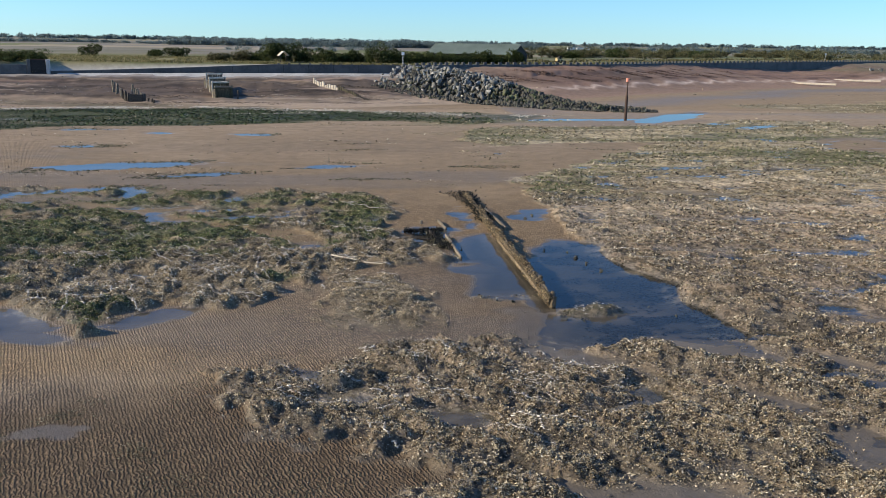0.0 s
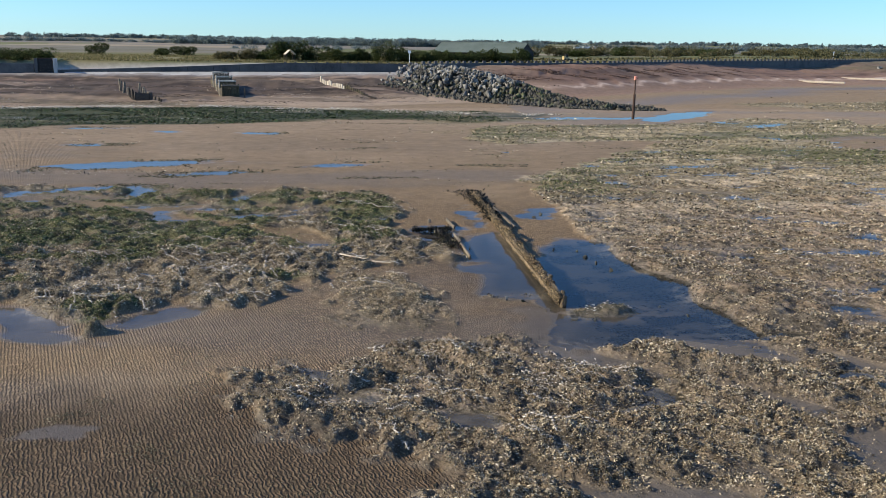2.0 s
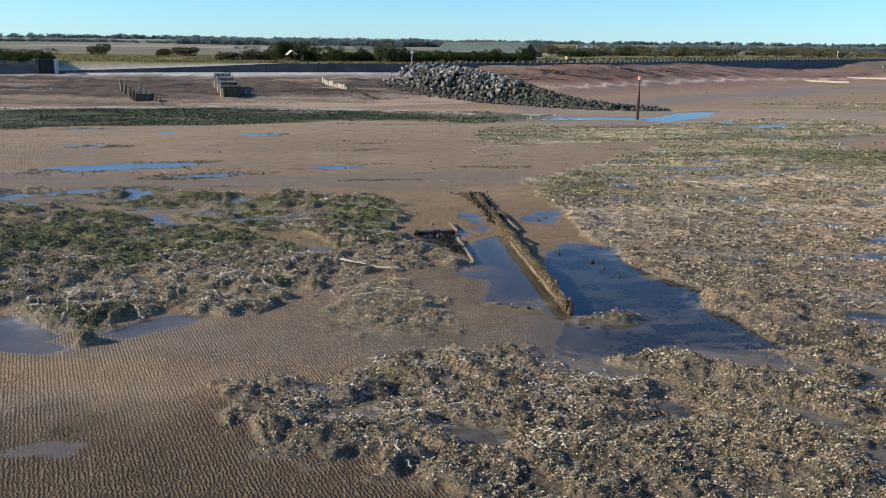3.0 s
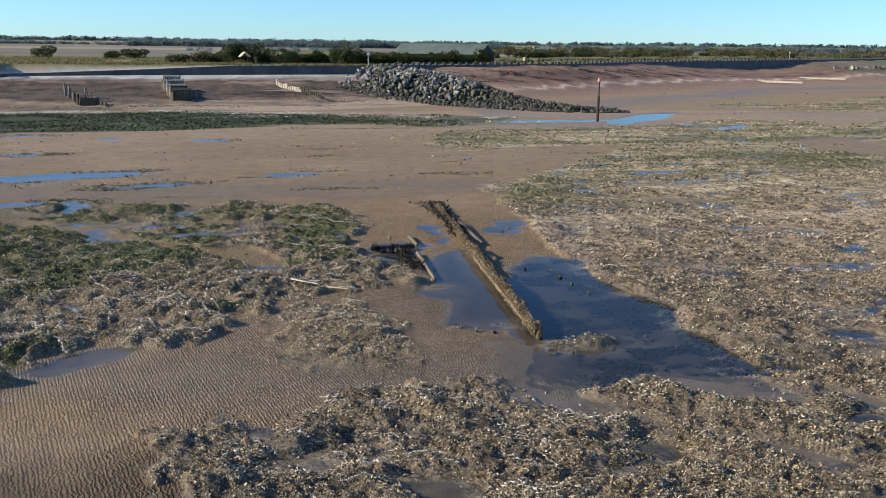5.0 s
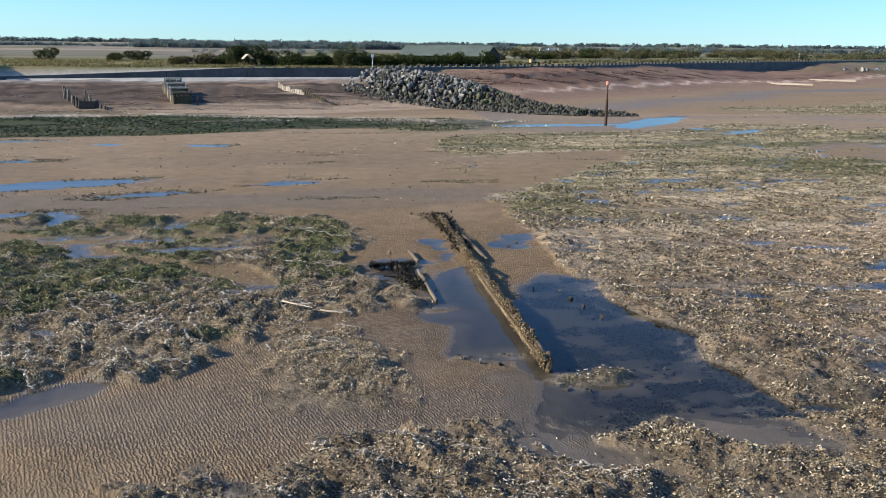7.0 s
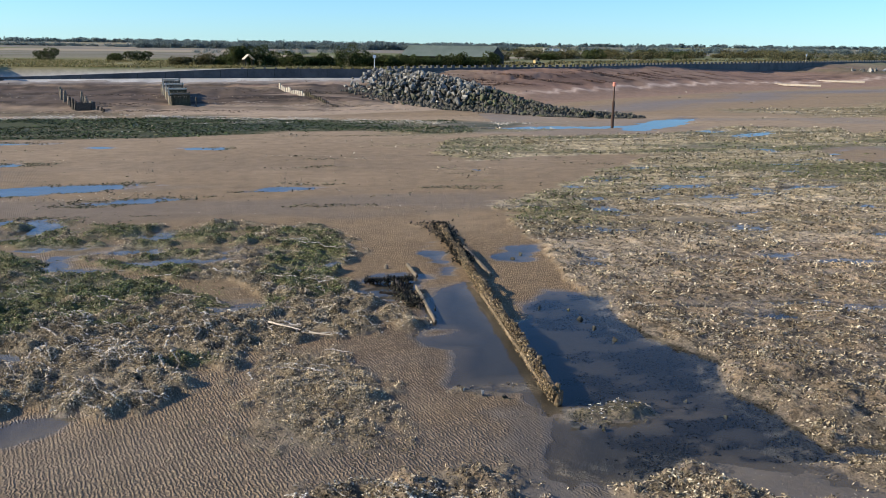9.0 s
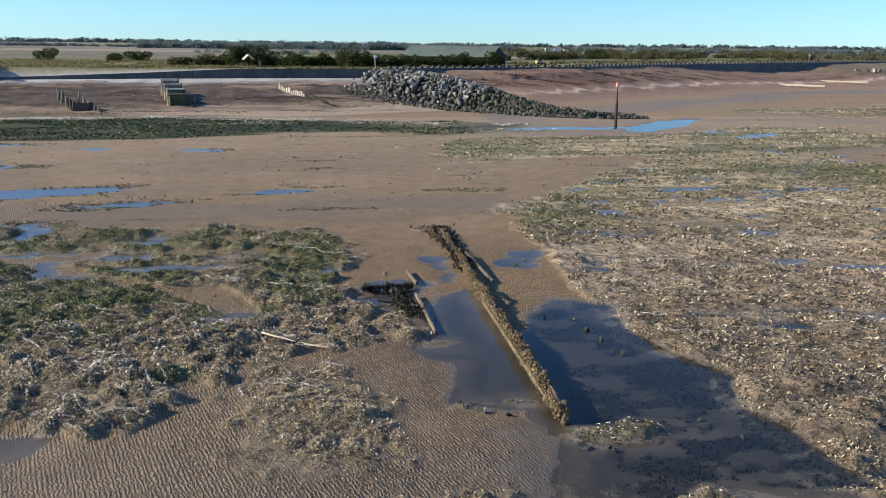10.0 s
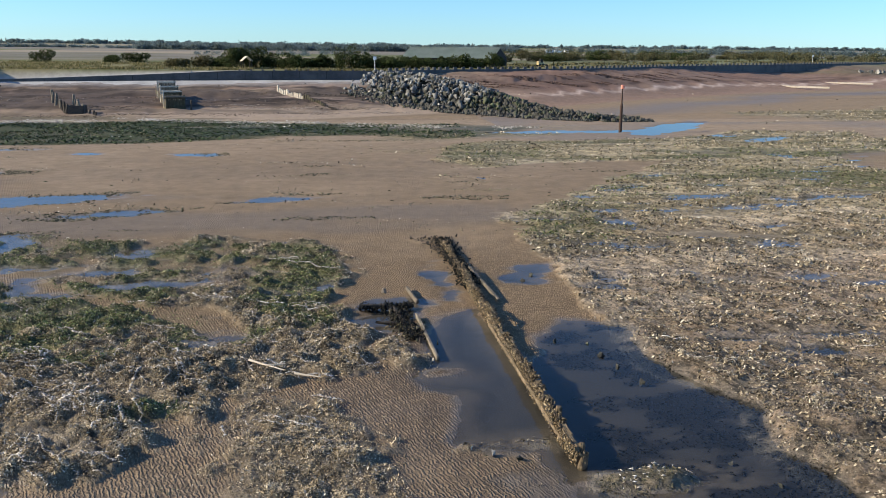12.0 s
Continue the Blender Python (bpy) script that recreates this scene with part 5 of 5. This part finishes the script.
# ---- stepped outfall ----
def build_outfall():
    ox, oy = -19.7, 142.0
    o = thing("stepped_outfall", (ox, oy, zat(ox, oy) - 0.15), "stepped weathered timber outfall box descending the beach from the sea wall", "outfall", turn=16)
    r = random.Random(31)
    z0 = zat(ox, oy)
    for k in range(4):
        yy = k * 3.6
        ground_here = zat(ox - yy * 0.28, oy + yy * 0.96) - z0
        top = 1.95 + 0.56 * k
        wood = (MOSS_WOOD, MOSS_WOOD, GREY_WOOD, GREY_WOOD)[k]
        low = max(ground_here - 0.4, 0.0)
        for i in range(8):
            px = -1.05 + i * 0.30
            part("plank", box(0.27, 0.09, top - low - 0.1 - r.uniform(0, 0.06), (px, yy, low), (0, r.uniform(-0.8, 0.8), 0), 0.012, 0.008, 0, i + 10 * k), wood, o)
        for sx in (-1.3, 1.3):
            # sunlight on left posts and caps is put into paler timber
            part("post", box(0.22, 0.26, top - low + 0.25, (sx, yy - 0.10, low), (0, r.uniform(-1, 1), 0), 0.02, 0.012, 0, k), PALE_WOOD if sx < 0 and k > 0 else wood, o)
            for lev in range(4):
                h = (top - low - 0.15) / 5
                # side planks coloured dark to stand for the shade between the frames
                part("side_plank", box(0.09, 3.5, h - 0.03, (sx, yy + 1.9, low + lev * h), (0, 0, r.uniform(-0.4, 0.4)), 0.012, 0.01, 2, 50 + k * 4 + lev), DARK_WOOD if lev % 2 else MOSS_WOOD, o)
        part("cap_beam", box(2.95, 0.36, 0.24, (0, yy - 0.06, top - 0.08), (0, r.uniform(-0.8, 0.8), 0), 0.03, 0.015, 2, 60 + k), PALE_WOOD if k > 0 else GREY_WOOD, o, "pale sun-lit cap beam")
        part("deck", box(2.45, 3.5, 0.1, (0, yy + 1.9, top - 0.62), (0, 0, 0), 0.01), GREY_WOOD, o)
    part("top_block", box(1.2, 0.8, 0.34, (-0.35, 12.6, 3.42), (0, 0, 4), 0.05, 0.02), PALE_WOOD, o, "pale block on the uppermost frame")
    part("stub_post", post(0.14, 0.12, 1.5, (2.1, -1.0, 0), (0, 3, 0), 8, 0.1, 3), DARK_WOOD, o)


build_outfall()


# ---- rotten stakes ----
def build_stakes():
    r = random.Random(41)
    row = thing("rotten_groyne", (-33.0, 137.0, zat(-33.0, 137.0) - 0.1), "remains of a rotten groyne, dark leaning posts round a low box", "groyne")
    z0 = zat(-33.0, 137.0) - 0.1
    part("box_front", box(2.1, 0.14, 1.25, (0.35, 0, 0), (0, 1, 2), 0.02, 0.02, 3, 1), DARK_WOOD, row, "black planked box front")
    part("box_side", box(0.14, 2.4, 1.25, (1.35, 1.2, 0), (0, 0, 2), 0.02, 0.02, 3, 2), DARK_WOOD, row)
    part("box_side", box(0.14, 2.4, 1.25, (-0.65, 1.2, 0), (0, 0, 2), 0.02, 0.02, 3, 3), DARK_WOOD, row)
    for i in range(9):
        yy = 0.4 + i * 1.3
        x = -0.9 - i * 0.62 + r.uniform(-0.3, 0.3)
        g = zat(-33.0 + x, 137 + yy) - z0 - 0.3
        part("post", post(0.22, 0.17, r.uniform(1.4, 2.3), (x, yy, g), (r.uniform(-5, 5), r.uniform(-8, 8), 0), 7, 0.12, i), DARK_WOOD if i < 4 else GREY_WOOD, row)
    for i in range(7):
        yy = 0.6 + i * 1.1
        x = 1.1 - i * 0.45 + r.uniform(-0.2, 0.2)
        g = zat(-33.0 + x, 137 + yy) - z0 - 0.3
        part("post", post(0.20, 0.16, r.uniform(1.3, 3.0 if i == 3 else 2.0), (x, yy, g), (r.uniform(-5, 5), r.uniform(-8, 8), 0), 7, 0.12, 20 + i), GREY_WOOD, row)
    for i, x in enumerate((2.3, 3.0, 3.4)):
        part("post", post(0.17, 0.15, 0.9 - 0.15 * i, (x, -0.5 - 0.5 * i, -0.1), (r.uniform(-4, 4), 10, 0), 7, 0.12, 40 + i), DARK_WOOD, row)
    # sheet of short stakes that runs down to the sand
    line = thing("stake_row", (-5.5, 159.8, zat(-5.5, 159.8) - 0.2), "line of short sun-bleached stakes running down the beach", "groyne")
    z0 = zat(-5.5, 159.8) - 0.2
    for i in range(30):
        f = i / 29
        x, y = f * 9.6, -f * 16.4
        g = zat(-5.5 + x, 159.8 + y) - z0 - 0.2
        h = 0.2 + (0.95 - 0.55 * f) * r.uniform(0.55, 1.15)
        wood = PALE_WOOD if f < 0.45 else (MOSS_WOOD if f < 0.8 else DARK_WOOD)
        part("stake", box(0.22, 0.36, h, (x, y, g), (r.uniform(-5, 5), r.uniform(-5, 5), 29 + r.uniform(-6, 6)), 0.03, 0.02, 0, i), wood, line)


build_stakes()


# ---- sea wall, ramp, gate ----
def build_walls():
    ramp = [(-56.3, 171.6, 2.4, 3.75), (-48, 172.0, 2.4, 4.0), (-30, 172.8, 2.4, 4.7), (-14, 173.3, 2.4, 5.45), (0, 173.6, 2.4, 5.5), (14, 174.0, 2.4, 5.5)]
    wall_west = tagged(part("wall_west", strip_box(ramp, 0.35, 0, 0), WALL, None), "grey concrete sea wall rising beside a ramp", "sea wall", kind="structure")
    apron = [(-55.0, 169.8, 2.0, 3.35), (-30, 170.4, 2.2, 3.6), (0, 171.4, 2.4, 3.8), (12, 172.0, 2.4, 3.9)]
    slope = strip_box(apron, 1.5, 0, 0)
    for v in slope.verts:
        if v.co.z > 3 and v.co.y < float(np.interp(v.co.x, [q[0] for q in apron], [q[1] for q in apron])):
            v.co.z -= 1.1
    tagged(part("apron", slope, CONCRETE, None), "pale concrete step at the foot of the sea wall", "sea wall", kind="structure")
    east = [(14.4, 174.4, 2.5, 5.55), (27, 186, 3, 5.55), (62, 200, 3, 5.6), (95, 228, 2.5, 5.7), (158, 268, 2.2, 5.8), (240, 320, 3, 5.9), (420, 420, 3, 6.0)]
    wall_east = tagged(part("wall_east", strip_box(east, 0.35, 0, 0), WALL, None), "long grey concrete sea wall behind the shingle bank", "sea wall", kind="structure")
    far_west = [(-300, 168.5, 2.4, 4.9), (-60.6, 171.3, 2.4, 4.9)]
    tagged(part("wall_far_west", strip_box(far_west, 0.35, 0, 0), WALL, None), "dark low sea wall beside the gate", "sea wall", kind="structure")
    # merlon-like blocks on the wall's top
    bmb = box(0.75, 0.5, 0.5, (0, 0, 0), (0, 0, 0), 0.03)
    block = bpy.data.meshes.new("coping_block")
    bmb.to_mesh(block)
    bmb.free()
    block.materials.append(WALL)
    for (ax, ay, _, at), (bx, by, _, bt) in zip(east[:5], east[1:6]):
        n = int(math.hypot(bx - ax, by - ay) / (1.9 if ax < 90 else 2.1))
        for i in range(n):
            f = (i + 0.5) / n
            ob = new("block", block)
            ob.parent = wall_east
            ob.matrix_local = pose(ax + (bx - ax) * f, ay + (by - ay) * f, at + (bt - at) * f - 0.02, 0, 0, math.degrees(math.atan2(by - ay, bx - ax)))
    for i in range(13):
        ob = new("block", block)
        ob.parent = wall_west
        ob.matrix_local = Matrix.Translation((-13.0 + i * 2.1, 173.33 + 0.03 * i, 5.46)) @ Matrix.Diagonal((0.5, 0.8, 0.5, 1))
    # wall joints
    gate = thing("flood_gate", (-58.4, 171.2, 3.0), "dark steel flood gate between concrete pillars at the ramp's foot", "gate")
    for sx in (-1.75, 1.75):
        # light on the right pillar put into paler concrete; the left stays dark
        part("pillar", box(0.6, 0.8, 3.5, (sx, 0, -0.6), (0, 0, 0), 0.04), CONCRETE if sx > 0 else WALL, gate)
    for i in range(5):
        part("panel", box(2.85, 0.12, 0.55, (0, -0.1, 0.0 + i * 0.556), (0, 0, 0), 0.006), BLACK_BOARD, gate, "dark gate panel")
    part("top_rail", box(2.9, 0.2, 0.18, (0, -0.1, 2.77), (0, 0, 0), 0.02), STEEL_RUST, gate)
    for i in range(12):
        x = -52 + i * 5.0
        top = float(np.interp(x, [p[0] for p in ramp], [p[3] for p in ramp]))
        part("joint", box(0.06, 0.05, max(0.3, top - 3.1), (x, float(np.interp(x, [p[0] for p in ramp], [p[1] for p in ramp])) - 0.345, 3.1), (0, 0, 0), 0.0), BLACK_BOARD, wall_west)


build_walls()


# ---- behind the wall: hedges, scrub, grass, shed, shelter ----
def crown_points(rng, n, rx, ry, rz, lobes):
    """Leaf places on the outsides of several overlapping lobes, ragged and with gaps."""
    c = rng.uniform(-1, 1, (lobes, 3)) * np.array([rx * 0.62, ry * 0.62, rz * 0.30])
    c[:, 2] += rz * 0.5
    k = rng.integers(0, lobes, n)
    d = rng.normal(0, 1, (n, 3))
    d /= np.linalg.norm(d, axis=1)[:, None]
    rad = np.array([rx, ry, rz])[None] * rng.uniform(0.28, 0.5, (lobes, 1))[k]
    p = c[k] + d * rad * rng.uniform(0.7, 1.08, (n, 1))
    p[:, 2] = np.maximum(p[:, 2], 0.05)
    return p


def bush(name, at, size, material, label, seed, leaves=650, group="", leaf=0.22, lobes=10):
    rng = np.random.default_rng(seed)
    b = thing(name, at, label, "bush", group)
    for i in range(4):
        a = i * 1.6 + seed
        part("stem", post(0.07, 0.03, size[2] * 0.6, (math.cos(a) * 0.2, math.sin(a) * 0.2, -0.1), (math.sin(a) * 18, math.cos(a) * 18, 0), 6), BARK, b)
    ob = shards("crown", crown_points(rng, leaves, *size, lobes), rng.uniform(0.6, 1.4, leaves) * leaf, material, rng, 1.2, (1, 0.7, 0.4), b)
    tagged(ob, "dense leafy crown")
    return b


def build_hedges():
    r = random.Random(51)
    k = 0
    for x, y, w, h in [(-37 + i * 4.1, 203 + 3 * math.sin(i * 2.1), 3.4, 3.3 + 0.8 * math.sin(i * 1.3) + 0.5 * math.sin(i * 4.1)) for i in range(4, 14)]:
        bush("hedge_bush", (x, y, zat(x, y)), (w, 2.6, max(1.8, h)), LEAF, "dark green rounded bush in the hedge behind the sea wall", 100 + k, 2000, "hedge behind the sea wall")
        k += 1
    for i in range(9):
        x, y = 19 + i * 3.1, 205 + i * 1.2 + 2 * math.sin(i * 1.9)
        bush("hedge_bush", (x, y, zat(x, y)), (2.8, 2.4, 2.4 + 0.7 * math.sin(i * 1.7)), LEAF, "dark green bush before the green-roofed shed", 140 + i, 1300, "hedge behind the sea wall")
    for i, (x, y, w, h) in enumerate(((-72, 255, 3.6, 2.8), (-47, 248, 4.4, 2.4), (-52, 246, 2.8, 1.9), (-25, 206, 3.6, 2.4), (-29, 204, 2.8, 1.8), (-70, 196, 6.0, 1.9), (-79, 196, 6.0, 2.0), (-63.5, 183, 3.4, 1.7), (-69, 183, 4.5, 1.8), (-76, 184, 4.5, 1.9))):
        bush("scrub_bush", (x, y, zat(x, y)), (w, 2.8, h), LEAF if i not in (3, 4) else LEAF_DRY, "lone dark green bush on the grassland", 170 + i, 1300, "bushes on the grassland")
    for i in range(30):
        x, y = 70 + i * 7.5 + r.uniform(-9, 9), 300 + i * 7 + r.uniform(-14, 14)
        bush("scrub_bush", (x, y, zat(x, y)), (r.uniform(5, 8), 4, r.uniform(1.8, 3.8)), LEAF_DRY if r.random() < 0.75 else LEAF, "olive scrub bush on the dune behind the wall", 200 + i, 900, "dune scrub", 0.34)


build_hedges()


def build_grass():
    rng = np.random.default_rng(61)
    n = 34000
    x = rng.uniform(-130, 20, n)
    y = 181 + rng.uniform(0, 1, n) ** 1.6 * 70
    keep = (fbm(x, y, 9, 4, 163) > -0.25) & ~((x < -13) & (y < 183))
    x, y = x[keep], y[keep]
    tagged(shards("dune_grass", np.stack([x, y, sample("z", x, y) + 0.15], -1), rng.uniform(0.08, 0.34, len(x)), STRAW, rng, 0.9, (1.2, 1.0, 1.1), frond=True),
           "tall straw-coloured dune grass behind the wall", "grass", kind="stuff")
    n = 12000
    x = rng.uniform(40, 420, n)
    y = np.interp(x, WALL_X, WALL_Y) + 3 + rng.uniform(0, 60, n)
    keep = fbm(x, y, 9, 4, 167) > 0.0
    x, y = x[keep], y[keep]
    tagged(shards("dune_scrub_grass", np.stack([x, y, sample("z", x, y) + 0.15], -1), rng.uniform(0.2, 0.75, len(x)), LEAF_DRY, rng, 0.8, (1.3, 0.8, 0.7)),
           "olive and straw dune grass behind the far wall", "grass", kind="stuff")


build_grass()


def build_shed():
    s = thing("farm_shed", (38.5, 243.5, 5.0), "large barn with a green sheet roof and black boarded gable", "barn", turn=-32)
    ln, wd, eave, ridge = 27.0, 11.0, 2.3, 4.95
    for sy in (-1, 1):
        bm = bmesh.new()
        n = 60
        slope = math.hypot(wd / 2 + 0.5, ridge - eave)
        for i in range(n + 1):
            x = -ln / 2 + ln * i / n
            b = 0.05 if i % 2 else 0.0
            for f in (0, 1):
                bm.verts.new((x, sy * (wd / 2 + 0.5) * (1 - f), eave - 0.15 + (ridge - eave + 0.15) * f + b))
        bm.verts.ensure_lookup_table()
        for i in range(n):
            bm.faces.new([bm.verts[j] for j in (2 * i, 2 * i + 2, 2 * i + 3, 2 * i + 1)])
        bmesh.ops.solidify(bm, geom=bm.faces[:], thickness=0.06)
        roof = part("roof", bm, ROOF, s, "ridged green sheet roof slope")
        part("long_wall", box(ln - 0.4, 0.2, eave + 0.3, (0, sy * (wd / 2 - 0.1), -0.3)), BLACK_BOARD, s)
    for sx in (-1, 1):
        bm = bmesh.new()
        pts = [(-wd / 2, -0.3), (wd / 2, -0.3), (wd / 2, eave), (0, ridge - 0.1), (-wd / 2, eave)]
        a = [bm.verts.new((sx * (ln / 2 - 0.3), p, q)) for p, q in pts]
        b = [bm.verts.new((sx * (ln / 2 - 0.1), p, q)) for p, q in pts]
        bm.faces.new(a)
        bm.faces.new(b[::-1])
        for i in range(5):
            bm.faces.new((a[i], a[(i + 1) % 5], b[(i + 1) % 5], b[i]))
        bmesh.ops.recalc_face_normals(bm, faces=bm.faces[:])
        part("gable", bm, BLACK_BOARD, s, "black boarded gable")
    part("ridge_cap", box(ln, 0.5, 0.12, (0, 0, ridge - 0.02)), ROOF, roof)
    h = thing("shelter", (-13.6, 196.0, zat(-13.6, 196.0)), "small open shelter with a pitched roof on posts", "shelter", turn=20)
    for sx in (-0.9, 0.9):
        for sy in (-0.8, 0.8):
            part("post", box(0.14, 0.14, 1.9, (sx, sy, 0), (0, 0, 0), 0.01), DARK_WOOD, h)
    for sx in (-1, 1):
        part("roof_slope", box(1.5, 1.9, 0.10, (sx * 0.56, 0, 2.1), (0, sx * 42, 0), 0.01), PALE_WOOD, h, "weathered roof slope")


build_shed()


# ---- far woods and farms ----
def far_woods():
    rng = np.random.default_rng(71)

    def belt(name, x0, x1, y0, y1, n, h0, h1, per, size, label, material=LEAF_HAZED):
        pts, sz = [], []
        for _ in range(n):
            x, y = rng.uniform(x0, x1), rng.uniform(y0, y1)
            h = rng.uniform(h0, h1) * (0.75 + 0.35 * value_noise(np.array([x / 60]), np.array([y / 60]), 3)[0])
            c = crown_points(rng, per, h * 1.35, h * 0.6, h * 0.9, 8)
            c[:, 2] -= h * 0.05
            heart = c[: per // 4] * np.array([0.62, 0.6, 0.72])
            pts.append(np.concatenate([c, heart]) + np.array([x, y, zat(x, y)]))
            sz.append(np.concatenate([rng.uniform(0.4, 1.0, per) * size, rng.uniform(1.2, 2.0, per // 4) * size]) * h / 8)
        ob = shards(name, np.concatenate(pts), np.concatenate(sz), material, rng, 0.9, (1, 1.3, 0.8), frond=True)
        tagged(ob, label, "woodland", kind="stuff")

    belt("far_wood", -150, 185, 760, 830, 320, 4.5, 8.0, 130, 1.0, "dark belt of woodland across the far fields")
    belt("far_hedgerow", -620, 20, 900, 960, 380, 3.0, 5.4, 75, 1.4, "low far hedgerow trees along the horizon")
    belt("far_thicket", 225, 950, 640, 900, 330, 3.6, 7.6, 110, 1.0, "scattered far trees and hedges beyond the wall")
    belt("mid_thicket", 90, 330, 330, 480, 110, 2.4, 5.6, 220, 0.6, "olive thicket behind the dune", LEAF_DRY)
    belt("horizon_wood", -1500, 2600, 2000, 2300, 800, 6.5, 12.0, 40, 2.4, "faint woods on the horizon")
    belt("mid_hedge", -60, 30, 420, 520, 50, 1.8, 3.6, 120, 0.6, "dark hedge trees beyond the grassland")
    for i, (x, y, w, h) in enumerate(((223, 815, 8, 2.5), (232, 818, 6, 2.2), (240, 815, 4, 2.0))):
        b = thing("farm_building", (x, y, zat(x, y)), "small white far farm building", "house", "far farm buildings")
        part("wall", box(w, 5, h, bevel=0.03), WHITE_PAINT, b)
        part("roof", box(w + 0.4, 5.6, 0.5, (0, 0, h), bevel=0.2), CONCRETE, b)


far_woods()


def build_loader():
    x, y = 61.0, 236.0
    v = thing("wheel_loader", (x, y, zat(x, y)), "small faded yellow wheel loader parked behind the sea wall", "loader", turn=25)
    body = part("body", box(2.6, 1.5, 0.9, (0, 0, 0.6), bevel=0.08), YELLOW, v)
    part("engine_cover", box(1.2, 1.3, 0.5, (-0.8, 0, 1.5), bevel=0.1), YELLOW, body)
    part("cab", box(1.1, 1.2, 1.2, (0.3, 0, 1.5), bevel=0.08), BLACK_BOARD, v, "dark glazed cab")
    part("arm", box(1.6, 0.25, 0.25, (1.8, 0, 0.8), (0, 18, 0), 0.03), YELLOW, v)
    part("bucket", box(0.7, 1.9, 0.7, (2.6, 0, 0.1), (0, 12, 0), 0.06), STEEL_RUST, v)
    for sx in (-0.85, 0.85):
        for sy in (-0.85, 0.85):
            part("wheel", post(0.55, 0.55, 0.35, (sx, sy + 0.17, 0.55), (90, 0, 0), 14), BLACK_BOARD, v)
    return v


build_loader().scale = (0.7, 0.7, 0.7)


# ---- loose things on the flat ----
def build_loose():
    r = random.Random(81)
    k = 0
    for x, y, s, kind in ((8.15, 28.9, 0.34, "armour_stone"), (8.9, 28.7, 0.22, "weedy_shaded_stone"), (11.6, 35.4, 0.3, "weedy_shaded_stone"), (11.3, 36.8, 0.26, "weedy_shaded_stone"), (11.1, 37.8, 0.3, "weedy_shaded_stone"), (11.0, 39.0, 0.24, "weedy_shaded_stone"), (12.6, 29.0, 0.22, "weedy_shaded_stone"), (11.9, 30.2, 0.2, "weedy_shaded_stone"), (9.9, 39.4, 0.25, "weedy_shaded_stone"),
                          (10.6, 47.2, 0.3, "weedy_shaded_stone"), (11.2, 48.0, 0.3, "weedy_shaded_stone"), (6.6, 30.9, 0.22, "weedy_shaded_stone"), (6.0, 31.2, 0.25, "armour_stone"), (1.75, 17.2, 0.17, "weedy_shaded_stone")):
        ob = new("loose_stone", STONE_KINDS[kind][k % 8])
        ob.matrix_world = Matrix.LocRotScale(Vector((x, y, max(zat(x, y), -0.12) + s * 0.22)), Euler((r.uniform(0, 6), r.uniform(0, 6), r.uniform(0, 6))), (s * 1.0, s * 0.75, s * 0.7))
        tagged(ob, "small dark weedy stone in the shallow pool", "stone", "loose stones on the flat")
        k += 1
    for x, y, ln, turn in ((-0.1, 37.6, 1.6, -44), (1.2, 36.75, 0.9, -30)):
        ob = thing("driftwood_branch", (x, y, zat(x, y) + 0.05), "pale bleached driftwood branch lying in the weed", "driftwood", turn=turn)
        part("stem", post(0.042, 0.018, ln, (-ln / 2, 0, 0.08), (0, 88, 0), 7, 0.3, 4), PALE_WOOD, ob)
        part("twig", post(0.035, 0.015, ln * 0.4, (0, 0, 0.10), (0, 85, 35), 6, 0.2, 5), PALE_WOOD, ob)
    for x, y, ln, turn in ((124, 218, 19, -42), (150, 236, 17, -36)):
        ob = thing("buried_timber", (x, y, zat(x, y)), "long pale timber half buried in the shingle", "driftwood", turn=turn)
        part("beam", box(ln, 0.4, 0.5, (0, 0, -0.1), (0, 0, 0), 0.05, 0.05, 6, 2), PALE_WOOD, ob)
    for i in range(20):
        x, y, s = 174 + i * 1.9 + r.uniform(-1, 1), 262 + i * 1.0 + r.uniform(-2, 2), r.uniform(0.9, 1.6)
        ob = new("beach_boulder", STONE_KINDS["armour_stone"][i % 8])
        ob.matrix_world = Matrix.LocRotScale(Vector((x, y, zat(x, y) + s * 0.25)), Euler((r.uniform(0, 6), r.uniform(0, 6), 0)), (s * 1.2, s, s))
        tagged(ob, "pale grey boulder on the shingle before the wall", "boulder", "boulders before the wall")


build_loose()
